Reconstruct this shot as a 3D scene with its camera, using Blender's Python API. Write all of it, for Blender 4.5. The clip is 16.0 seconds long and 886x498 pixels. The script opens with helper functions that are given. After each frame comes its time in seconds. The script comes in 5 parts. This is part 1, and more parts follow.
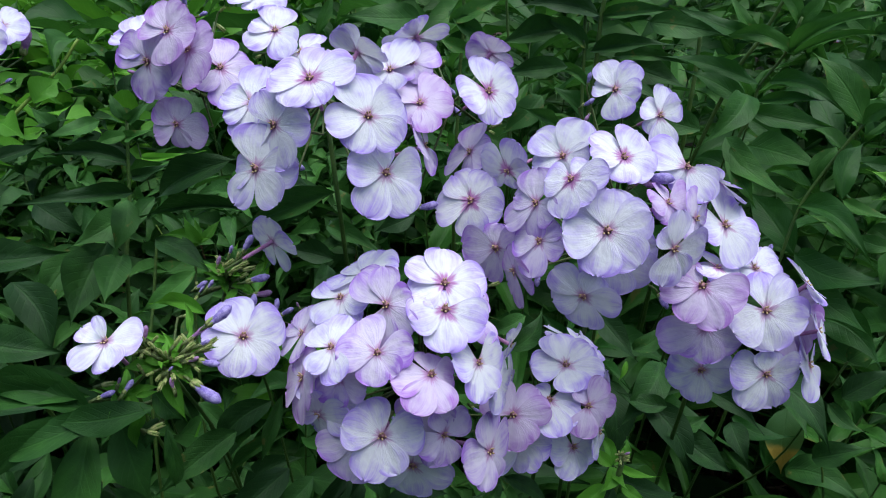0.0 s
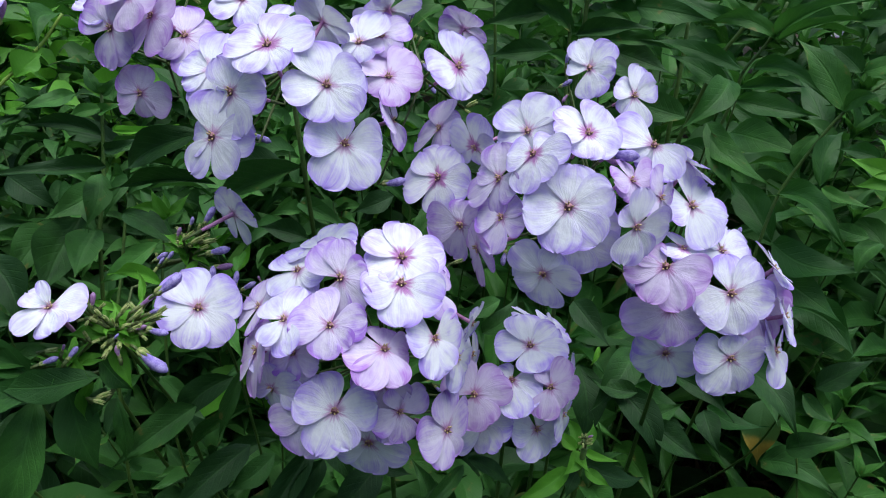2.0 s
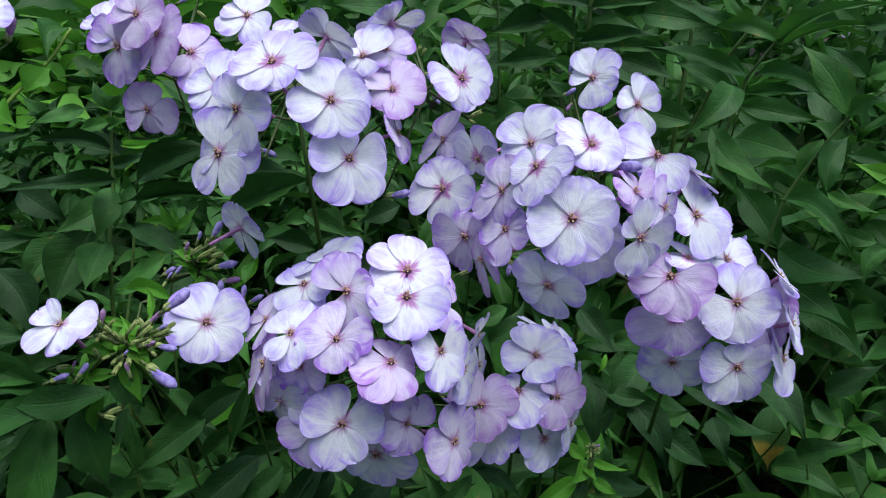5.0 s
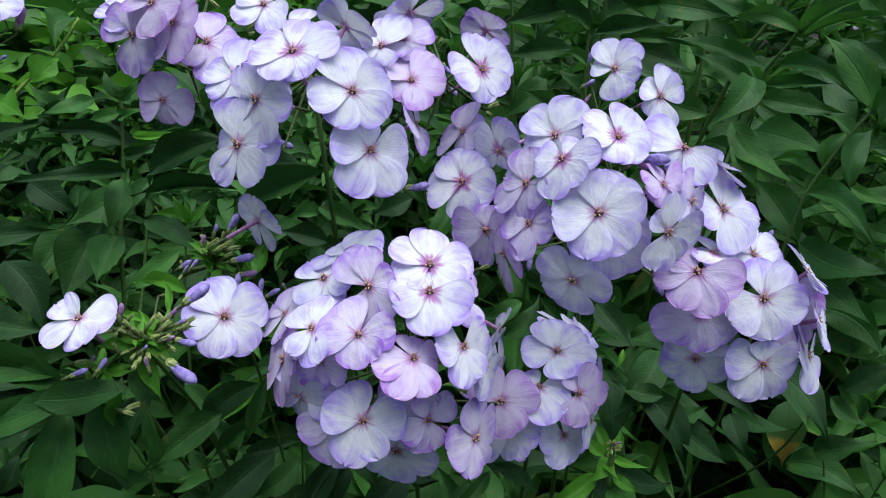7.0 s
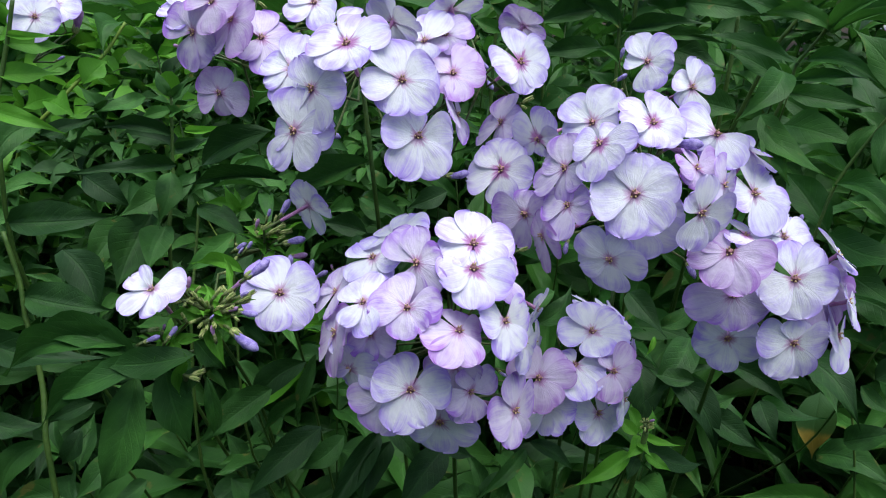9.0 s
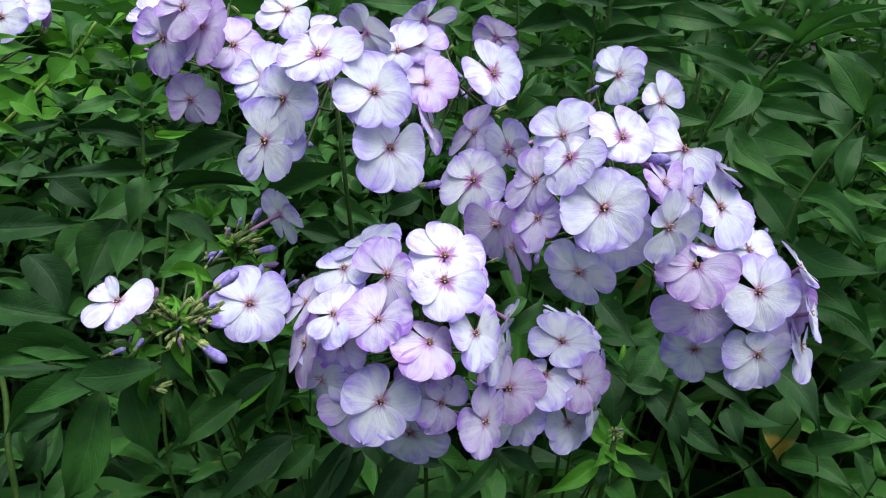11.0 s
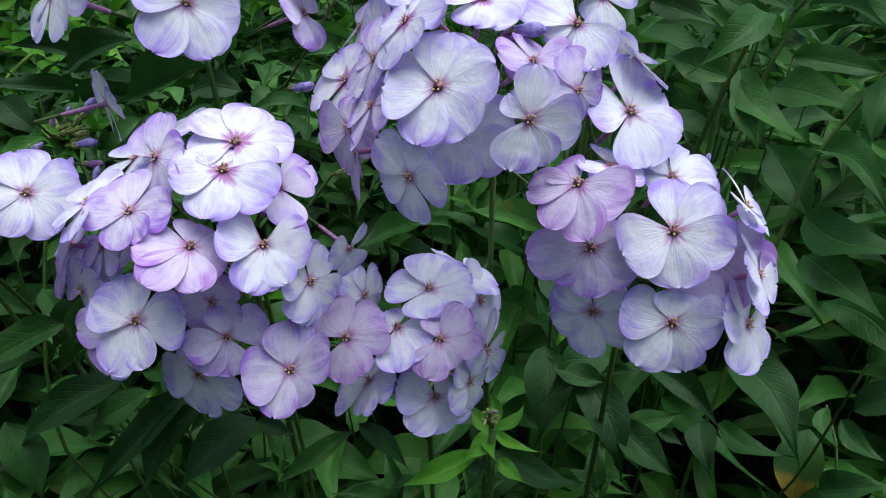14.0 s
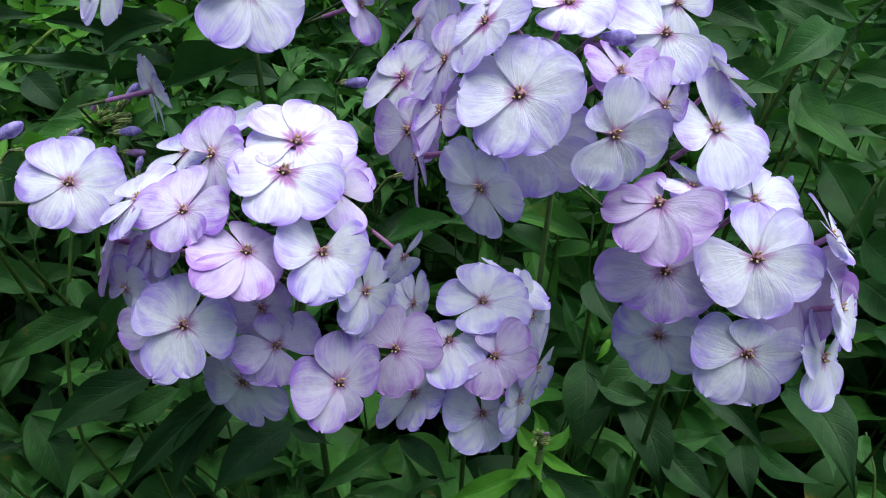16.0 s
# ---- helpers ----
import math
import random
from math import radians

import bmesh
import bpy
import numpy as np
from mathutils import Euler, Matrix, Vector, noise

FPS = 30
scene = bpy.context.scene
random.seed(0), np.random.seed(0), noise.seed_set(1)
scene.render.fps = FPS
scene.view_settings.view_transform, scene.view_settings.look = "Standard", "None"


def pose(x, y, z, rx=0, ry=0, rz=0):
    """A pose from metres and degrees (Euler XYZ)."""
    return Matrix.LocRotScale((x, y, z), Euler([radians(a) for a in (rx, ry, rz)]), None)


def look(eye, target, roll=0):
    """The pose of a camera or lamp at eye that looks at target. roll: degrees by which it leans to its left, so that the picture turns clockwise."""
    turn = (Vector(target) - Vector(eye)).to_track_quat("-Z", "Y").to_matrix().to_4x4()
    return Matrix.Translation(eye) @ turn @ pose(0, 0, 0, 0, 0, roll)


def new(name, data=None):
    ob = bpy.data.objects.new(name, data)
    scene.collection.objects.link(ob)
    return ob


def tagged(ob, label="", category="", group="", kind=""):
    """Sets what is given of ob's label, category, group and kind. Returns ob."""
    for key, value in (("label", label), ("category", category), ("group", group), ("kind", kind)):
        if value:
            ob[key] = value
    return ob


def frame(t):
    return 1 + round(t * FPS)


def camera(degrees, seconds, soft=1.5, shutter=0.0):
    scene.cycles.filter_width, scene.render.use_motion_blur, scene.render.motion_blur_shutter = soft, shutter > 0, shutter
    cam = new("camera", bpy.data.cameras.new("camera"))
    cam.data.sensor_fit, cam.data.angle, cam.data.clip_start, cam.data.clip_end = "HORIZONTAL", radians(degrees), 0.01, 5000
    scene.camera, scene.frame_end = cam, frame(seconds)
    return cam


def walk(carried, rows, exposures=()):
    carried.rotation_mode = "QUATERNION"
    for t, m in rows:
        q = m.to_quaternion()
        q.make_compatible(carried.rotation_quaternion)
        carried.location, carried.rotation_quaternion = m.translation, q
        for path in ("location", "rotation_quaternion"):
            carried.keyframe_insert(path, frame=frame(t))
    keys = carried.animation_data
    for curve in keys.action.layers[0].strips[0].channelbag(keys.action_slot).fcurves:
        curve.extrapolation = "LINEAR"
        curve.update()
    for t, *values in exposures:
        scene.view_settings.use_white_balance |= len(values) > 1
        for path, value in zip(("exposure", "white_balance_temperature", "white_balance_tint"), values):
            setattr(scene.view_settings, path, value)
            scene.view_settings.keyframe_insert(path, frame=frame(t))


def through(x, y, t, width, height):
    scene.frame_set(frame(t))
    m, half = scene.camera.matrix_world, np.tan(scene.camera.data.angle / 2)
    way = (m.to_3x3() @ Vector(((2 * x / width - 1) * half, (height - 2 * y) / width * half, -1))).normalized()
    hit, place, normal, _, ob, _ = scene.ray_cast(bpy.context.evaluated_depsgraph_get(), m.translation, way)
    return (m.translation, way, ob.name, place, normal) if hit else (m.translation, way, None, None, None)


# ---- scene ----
cam = camera(68.8, 16.0, soft=1.1)
METRES, EYE, TILT, LEAN, TURN = 0.30, 0.95, -33.0, 0.0, 0.0
ROWS = [
    (0.0, 0.0, 0.0, 0.0, 0.0, 0.0, -0.0),
    (0.5, 0.0382, 0.0064, -0.019, 0.56, -0.95, 0.75),
    (1.0, 0.0549, -0.0057, -0.0219, 0.7, -0.81, -0.08),
    (1.5, 0.0566, 0.005, -0.0327, 0.24, -1.17, -0.78),
    (2.0, 0.0559, 0.016, -0.0236, -0.01, -0.7, -1.23),
    (2.5, 0.0587, 0.0315, -0.0201, -0.67, -0.65, -1.44),
    (3.0, 0.0465, 0.0329, -0.0139, -0.94, -0.63, -1.93),
    (5.5, 0.0619, 0.0083, -0.0123, 0.9, -0.34, -0.4),
    (6.0, 0.0387, 0.0145, -0.0137, 0.64, -0.39, -1.03),
    (6.5, 0.0324, 0.0251, -0.018, 0.36, -0.58, -1.26),
    (7.0, 0.0333, 0.0263, -0.0103, 0.95, -1.02, -0.75),
    (7.5, 0.0456, -0.0022, -0.0111, 1.89, 0.17, 0.33),
    (8.0, 0.0637, -0.019, -0.0384, 2.24, 0.07, 0.08),
    (8.5, 0.0358, -0.0206, -0.0472, 2.87, -0.42, -0.4),
    (9.0, 0.0056, -0.026, -0.0459, 2.92, -0.53, -0.94),
    (11.5, 0.0215, -0.0244, -0.0275, 0.72, -0.25, -1.35),
    (12.0, 0.1385, 0.0292, -0.0291, 6.41, 1.01, -2.97),
    (12.5, 0.2951, 0.1091, -0.0887, 9.3, 2.33, -3.79),
    (13.0, 0.3451, 0.1294, -0.1007, 12.41, 3.2, -5.68),
    (13.5, 0.3668, 0.1734, -0.1298, 9.89, 2.95, -5.66),
    (14.0, 0.3495, 0.2293, -0.1423, 9.67, 0.55, -6.38),
    (14.5, 0.3148, 0.2368, -0.13, 9.64, 0.34, -7.91),
    (15.0, 0.2896, 0.2381, -0.1286, 9.92, -0.14, -8.75),
    (15.5, 0.291, 0.255, -0.1311, 9.71, -0.52, -8.83),
    (16.0, 0.2742, 0.2538, -0.1269, 9.8, -0.31, -9.13),
]
walk(cam, [(t, pose(0, 0, EYE, TILT, LEAN, TURN) @ pose(METRES * x, METRES * y, METRES * z, 90 + pitch, roll, yaw)) for t, x, y, z, yaw, pitch, roll in ROWS], exposures=[(0.0, 0.10, 6000, 2), (2.0, 0.14, 6000, 2), (5.5, 0.11, 6000, 2), (8.0, 0.10, 6000, 2), (9.0, 0.25, 6150, 2), (11.5, 0.32, 6150, 2), (12.0, 0.28, 6100, 2), (13.0, 0.21, 6000, 2), (14.0, 0.15, 6000, 2), (15.0, 0.20, 6000, 2), (16.0, 0.24, 6000, 2)])

# world and light: bright overcast sky over an open garden bed
SKY, SUN = 0.163, 2.95
world = bpy.data.worlds.new("sky")
scene.world = world
world.use_nodes = True
wn = world.node_tree.nodes
sky = wn.new("ShaderNodeTexSky")
sky.sky_type, sky.sun_disc = "NISHITA", False
sky.sun_elevation, sky.sun_rotation = radians(80), radians(56)
sky.air_density, sky.dust_density, sky.ozone_density = 1.0, 2.5, 1.0
wn["Background"].inputs[1].default_value = SKY
haze = wn.new("ShaderNodeHueSaturation")
haze.inputs["Saturation"].default_value = 0.75
world.node_tree.links.new(sky.outputs[0], haze.inputs["Color"])
world.node_tree.links.new(haze.outputs[0], wn["Background"].inputs[0])
sun = new("sun", bpy.data.lights.new("sun", "SUN"))
sun.data.energy, sun.data.angle, sun.data.color = SUN, radians(55), (1.0, 0.97, 0.93)
sun.matrix_world = look((0.25, 0.42, 2.5), (0, 0.25, 0.7))


# ---- materials ----
class Nodes:
    """Small helper to write a node material line by line."""

    def __init__(self, name):
        self.mat = bpy.data.materials.new(name)
        self.mat.use_nodes = True
        self.tree = self.mat.node_tree
        self.bsdf = self.tree.nodes["Principled BSDF"]
        self.out = self.tree.nodes["Material Output"]

    def add(self, kind):
        return self.tree.nodes.new("ShaderNode" + kind)

    def put(self, socket, value):
        if isinstance(value, bpy.types.NodeSocket):
            self.tree.links.new(value, socket)
        elif isinstance(value, tuple) and len(value) == 3 and socket.type == "RGBA":
            socket.default_value = (*value, 1)
        else:
            socket.default_value = value

    def math(self, op, a, b=0.0, c=0.0, clamp=False):
        n = self.add("Math")
        n.operation, n.use_clamp = op, clamp
        for socket, value in zip(n.inputs, (a, b, c)):
            self.put(socket, value)
        return n.outputs[0]

    def ramp(self, x, lo, hi):
        n = self.add("MapRange")
        n.interpolation_type = "SMOOTHSTEP"
        for key, value in (("Value", x), ("From Min", lo), ("From Max", hi)):
            self.put(n.inputs[key], value)
        return n.outputs[0]

    def mix(self, fac, a, b):
        n = self.add("Mix")
        n.data_type = "RGBA"
        for key, value in ((0, fac), (6, a), (7, b)):
            self.put(n.inputs[key], value)
        return n.outputs[2]

    def noise(self, vector, scale, detail=3.0, rough=0.55):
        n = self.add("TexNoise")
        if vector is not None:
            self.put(n.inputs["Vector"], vector)
        n.inputs["Scale"].default_value, n.inputs["Detail"].default_value, n.inputs["Roughness"].default_value = scale, detail, rough
        return n.outputs["Fac"]

    def vec(self, x, y, z):
        n = self.add("CombineXYZ")
        for socket, value in zip(n.inputs, (x, y, z)):
            self.put(socket, value)
        return n.outputs[0]

    def uv(self):
        s = self.add("SeparateXYZ")
        self.put(s.inputs[0], self.add("UVMap").outputs[0])
        return s.outputs[0], s.outputs[1]

    def bump(self, height, strength, distance):
        n = self.add("Bump")
        n.inputs["Strength"].default_value, n.inputs["Distance"].default_value = strength, distance
        self.put(n.inputs["Height"], height)
        self.put(self.bsdf.inputs["Normal"], n.outputs[0])
        return n.outputs[0]

    def finish(self, colour, rough, spec=0.4, glow=0.0, through=None):
        self.put(self.bsdf.inputs["Base Color"], colour)
        self.put(self.bsdf.inputs["Roughness"], rough)
        self.put(self.bsdf.inputs["Specular IOR Level"], spec)
        if glow:
            t = self.add("BsdfTranslucent")
            self.put(t.inputs[0], through if through is not None else colour)
            m = self.add("MixShader")
            m.inputs[0].default_value = glow
            self.tree.links.new(self.bsdf.outputs[0], m.inputs[1])
            self.tree.links.new(t.outputs[0], m.inputs[2])
            self.tree.links.new(m.outputs[0], self.out.inputs[0])
        return self.mat


def petal_material(name, inner, margin, amount, star=0.25):
    n = Nodes(name)
    u, v = n.uv()
    rnd = n.add("ObjectInfo").outputs["Random"]
    across = n.math("ABSOLUTE", n.math("SUBTRACT", n.math("MULTIPLY", v, 2.0), 1.0))
    seed = n.math("MULTIPLY", rnd, 37.0)
    streak = n.noise(n.vec(n.math("MULTIPLY", u, 1.3), n.math("MULTIPLY", v, 6.0), seed), 1.0, 4.0, 0.6)
    cloud = n.noise(n.vec(n.math("MULTIPLY", u, 2.4), n.math("MULTIPLY", v, 2.8), seed), 1.0, 3.0, 0.5)
    rim = n.math("ADD", n.math("MULTIPLY", u, 0.80), n.math("MULTIPLY", n.math("MULTIPLY", across, across), 0.26))
    vein = n.noise(n.vec(n.math("MULTIPLY", u, 0.9), n.math("MULTIPLY", v, 34.0), seed), 1.0, 2.0, 0.5)
    rim = n.math("ADD", rim, n.math("MULTIPLY", n.math("SUBTRACT", cloud, 0.5), 1.15))
    rim = n.math("ADD", rim, n.math("MULTIPLY", n.math("SUBTRACT", streak, 0.5), 0.70))
    rim = n.math("ADD", rim, n.math("MULTIPLY", n.math("SUBTRACT", vein, 0.5), 0.46))
    fac = n.math("MULTIPLY", n.ramp(rim, 0.26, 1.30), n.math("ADD", n.math("MULTIPLY", rnd, 0.5), amount), clamp=True)
    col = n.mix(fac, inner, margin)
    blush = n.ramp(n.math("ADD", u, n.math("MULTIPLY", n.math("SUBTRACT", streak, 0.5), 0.45)), 0.23 + 0.10 * star, 0.12 + 0.03 * star)
    col = n.mix(n.math("MULTIPLY", blush, 0.35 + 0.55 * star), col, (0.46, 0.12, 0.46))
    eye = n.ramp(n.math("ADD", u, n.math("MULTIPLY", n.math("SUBTRACT", streak, 0.5), 0.16)), 0.17, 0.08)
    crease = n.math("MULTIPLY", n.ramp(across, 0.10, 0.0), n.ramp(n.math("ADD", u, n.math("MULTIPLY", streak, 0.5)), 1.0, 0.4))
    col = n.mix(n.math("MULTIPLY", crease, 0.12), col, (0.50, 0.36, 0.66))
    col = n.mix(n.math("MULTIPLY", eye, 0.55), col, (0.38, 0.14, 0.36))
    n.bump(n.math("ADD", n.math("MULTIPLY", n.math("ADD", streak, n.math("MULTIPLY", vein, 0.5)), n.ramp(u, 1.0, 0.3)), n.math("MULTIPLY", cloud, 2.0)), 0.34, 0.0012)
    n.bsdf.inputs["Sheen Weight"].default_value = 0.08
    return n.finish(col, 0.55, 0.25, 0.22)


def leaf_material(name, dark, light, rough=0.52, glow=0.10, green=None):
    n = Nodes(name)
    u, v = n.uv()
    rnd = n.add("ObjectInfo").outputs["Random"]
    isl = n.add("NewGeometry").outputs["Random Per Island"]
    seed = n.math("MULTIPLY", n.math("ADD", rnd, isl), 23.0)
    across = n.math("ABSOLUTE", n.math("SUBTRACT", n.math("MULTIPLY", v, 2.0), 1.0))
    vein = n.math("SINE", n.math("SUBTRACT", n.math("MULTIPLY", u, 62.0), n.math("MULTIPLY", across, 15.0)))
    vein = n.math("MULTIPLY", n.ramp(vein, 0.80, 1.0), n.ramp(across, 1.0, 0.5))
    rib = n.ramp(across, 0.09, 0.02)
    blotch = n.noise(n.vec(n.math("MULTIPLY", u, 5.0), n.math("MULTIPLY", v, 2.2), seed), 1.0, 4.0)
    grain = n.noise(n.vec(n.math("MULTIPLY", u, 60.0), n.math("MULTIPLY", v, 22.0), seed), 1.0, 2.0)
    tone = n.math("FRACT", n.math("MULTIPLY", seed, 1.7))
    fac = n.math("ADD", n.math("MULTIPLY", blotch, 0.55), n.math("MULTIPLY", tone, 0.45), clamp=True)
    col = n.mix(n.ramp(fac, 0.28, 0.78), dark, light)
    pale = tuple(min(1.0, 1.9 * c + 0.015) for c in light)
    col = n.mix(n.math("MULTIPLY", vein, 0.05), col, pale)
    col = n.mix(n.math("MULTIPLY", rib, 0.11), col, pale)
    worn = n.math("MULTIPLY", n.ramp(n.math("ADD", blotch, n.math("MULTIPLY", across, 0.08)), 0.66, 0.74), n.ramp(tone, 0.55, 0.65))
    col = n.mix(n.math("MULTIPLY", worn, 0.6), col, (0.16, 0.13, 0.035))
    if green:
        col = n.mix(n.ramp(n.math("ADD", u, n.math("MULTIPLY", n.math("SUBTRACT", blotch, 0.5), 0.3)), 0.62, 0.46), col, green)
    height = n.math("SUBTRACT", n.math("MULTIPLY", grain, 0.35), n.math("ADD", n.math("MULTIPLY", vein, 0.40), n.math("MULTIPLY", rib, 1.0)))
    n.bump(n.math("ADD", height, n.math("MULTIPLY", blotch, 1.2)), 0.35, 0.0014)
    r = n.math("ADD", n.math("MULTIPLY", grain, 0.15), rough)
    lit = n.mix(0.5, col, tuple(min(1.0, 1.6 * c) for c in light))
    return n.finish(col, r, 0.27, glow, lit)


def plain_material(name, a, b, scale, rough=0.6, bump=0.3, glow=0.0):
    n = Nodes(name)
    p = n.add("TexCoord").outputs["Object"]
    big, fine = n.noise(p, scale, 3.0), n.noise(p, scale * 9, 3.0)
    col = n.mix(n.ramp(n.math("ADD", n.math("MULTIPLY", big, 0.65), n.math("MULTIPLY", fine, 0.35)), 0.3, 0.7), a, b)
    n.bump(fine, bump, 0.002)
    return n.finish(col, rough, 0.3, glow)


PETAL = {
    "pale": petal_material("pale_petal", (0.86, 0.845, 0.915), (0.44, 0.30, 0.84), 0.90, 0.28),
    "starred": petal_material("starred_petal", (0.86, 0.84, 0.915), (0.44, 0.29, 0.84), 0.88, 0.9),
    "magenta": petal_material("magenta_petal", (0.60, 0.08, 0.30), (0.42, 0.03, 0.16), 0.8),
    "lilac": petal_material("lilac_petal", (0.79, 0.70, 0.88), (0.42, 0.21, 0.75), 0.98, 0.3),
    "pink": petal_material("pink_lilac_petal", (0.73, 0.62, 0.83), (0.46, 0.22, 0.68), 0.98, 0.35),
}
THROAT = plain_material("flower_throat", (0.30, 0.12, 0.18), (0.52, 0.28, 0.28), 14)
ANTHER = plain_material("stamen", (0.48, 0.32, 0.16), (0.70, 0.54, 0.32), 16)
TUBE = plain_material("corolla_tube", (0.42, 0.14, 0.35), (0.58, 0.32, 0.55), 6.0, glow=0.15)
BUD = plain_material("closed_petals", (0.15, 0.09, 0.46), (0.60, 0.50, 0.88), 4.5, 0.5, glow=0.15)
BUD_PINK = plain_material("pink_bud", (0.26, 0.10, 0.28), (0.48, 0.30, 0.56), 4.0, 0.5, glow=0.15)
CALYX = plain_material("calyx", (0.13, 0.25, 0.035), (0.50, 0.47, 0.22), 5.0, 0.55, glow=0.1)
STEM = plain_material("green_stem", (0.030, 0.075, 0.012), (0.070, 0.125, 0.022), 60, 0.5)
STEM_PALE = plain_material("pale_stem", (0.13, 0.22, 0.03), (0.24, 0.33, 0.06), 60, 0.5)
STALK = plain_material("flower_stalk_skin", (0.045, 0.085, 0.018), (0.10, 0.12, 0.04), 90, 0.5)
# Two green leaf tones: LEAF has low-down shade in its colour, LEAF_MID is brighter.
LEAF = leaf_material("phlox_leaf_shade_tone", (0.010, 0.038, 0.007), (0.036, 0.112, 0.018))
LEAF_MID = leaf_material("green_leaf_light_tone", (0.019, 0.068, 0.011), (0.058, 0.172, 0.026), 0.52, 0.15)
LEAF_FRESH = leaf_material("fresh_leaf", (0.075, 0.225, 0.016), (0.130, 0.340, 0.030), 0.45, 0.3)
LEAF_TALL = leaf_material("lance_leaf", (0.016, 0.068, 0.009), (0.054, 0.160, 0.022), 0.45, 0.25)
LEAF_OLD = leaf_material("yellowed_leaf", (0.24, 0.17, 0.025), (0.34, 0.25, 0.045), 0.55, 0.2, (0.022, 0.075, 0.013))
SOIL = plain_material("mulch_soil", (0.014, 0.010, 0.007), (0.050, 0.033, 0.022), 14, 0.9, 0.8)
# Skin of the unseen hedge shape that holds off low sky light.
SKY_BLOCKER = plain_material("sky_blocker_green", (0.012, 0.035, 0.008), (0.045, 0.100, 0.022), 9, 0.7, 0.8)
TWIG = plain_material("dead_twig", (0.10, 0.06, 0.04), (0.26, 0.16, 0.10), 70, 0.8)


# ---- mesh helpers ----
def part(name, mesh, parent, label="", m=None):
    ob = new(name, mesh)
    ob.parent = parent
    if m is not None:
        ob.matrix_basis = m
    if label:
        tagged(ob, label)
    return ob


def grid_mesh(name, nu, nv, point, material):
    """A sheet of nu x nv quads; point(u, v) with u in 0..1 and v in -1..1."""
    verts = [point(i / nu, 2 * j / nv - 1) for i in range(nu + 1) for j in range(nv + 1)]
    faces = [(i * (nv + 1) + j, (i + 1) * (nv + 1) + j, (i + 1) * (nv + 1) + j + 1, i * (nv + 1) + j + 1) for i in range(nu) for j in range(nv)]
    me = bpy.data.meshes.new(name)
    me.from_pydata(verts, [], faces)
    layer = me.uv_layers.new(name="UVMap")
    for loop in me.loops:
        layer.data[loop.index].uv = (verts[loop.vertex_index][0], loop.vertex_index % (nv + 1) / nv)
    for f in me.polygons:
        f.use_smooth = True
    me.materials.append(material)
    return me


def tube_into(bm, path, radii, sides=6, slot=0, cap=True):
    """A round tube along a path of Vectors, added to bm."""
    rings = []
    side = Vector((1, 0, 0))
    for k, p in enumerate(path):
        d = (path[min(k + 1, len(path) - 1)] - path[max(k - 1, 0)]).normalized()
        side = side - d * side.dot(d)
        if side.length < 1e-4:
            side = d.orthogonal()
        side.normalize()
        other = d.cross(side)
        rings.append([bm.verts.new(p + radii[k] * (side * math.cos(a) + other * math.sin(a))) for a in (2 * math.pi * s / sides for s in range(sides))])
    for a, b in zip(rings, rings[1:]):
        for s in range(sides):
            f = bm.faces.new((a[s], a[(s + 1) % sides], b[(s + 1) % sides], b[s]))
            f.smooth, f.material_index = True, slot
    if cap:
        for ring in (rings[0][::-1], rings[-1]):
            f = bm.faces.new(ring)
            f.material_index = slot


def from_bm(name, bm, *materials):
    me = bpy.data.meshes.new(name)
    bm.to_mesh(me)
    bm.free()
    for m in materials:
        me.materials.append(m)
    return me


def bend(a, b, sag, steps=6):
    """Points from a to b on a bow that sags downwards in the middle."""
    return [a.lerp(b, k / steps) + Vector((0, 0, -sag)) * (4 * k / steps * (1 - k / steps)) for k in range(steps + 1)]


def basis(origin, x, z, sx=1.0, sy=1.0, sz=1.0):
    """A matrix with x along x, z as near to z as may be, scaled per axis."""
    x = Vector(x).normalized()
    z = Vector(z)
    z = (z - x * z.dot(x)).normalized()
    y = z.cross(x)
    m = Matrix((x * sx, y * sy, z * sz)).transposed().to_4x4()
    m.translation = Vector(origin)
    return m


# petals: several shapes in three tints, unit length, lying along +x
def petal_shape(seed):
    rng = random.Random(seed)
    wave, notch, skew = [rng.uniform(-1, 1) for _ in range(3)]
    cup, dip = rng.uniform(-0.04, 0.03), rng.uniform(-0.01, 0.07)

    def point(u, v):
        s = 0.05 + 0.95 * (1 - (1 - u) ** 1.7)
        if s < 0.67:
            w = 0.57 * (0.06 + 0.94 * math.sin(0.5 * math.pi * s / 0.67) ** 1.3)
        else:
            w = 0.57 * math.sqrt(max(0.0, 1 - ((s - 0.67) / 0.336) ** 2.35))
        x = s - 0.014 * (u ** 6) * math.exp(-(v * 3.0 - 0.8 * notch) ** 2) + 0.010 * wave * math.sin(6 * v + notch) * u ** 4
        x += 0.004 * math.sin(14 * v + 5 * notch) * u ** 6
        y = w * v + 0.05 * skew * u * u
        z = 0.05 * math.sin(1.6 * s) - dip * s ** 3 + cup * (w * v) ** 2 * 4
        z += 0.016 * wave * math.sin(3.2 * v + 2.0 * notch) * u * u + 0.022 * math.sin(6 * v + 7 * wave) * u ** 3 - 0.032 * math.exp(-(v * 5) ** 2) * u * (1.2 - u)
        z += 0.010 * math.sin(13 * v + 9 * skew) * u ** 5
        return (x, y, z)

    return point


PETALS = {tint: [grid_mesh("petal", 12, 12, petal_shape(100 + k), mat) for k in range(8)] for tint, mat in PETAL.items()}


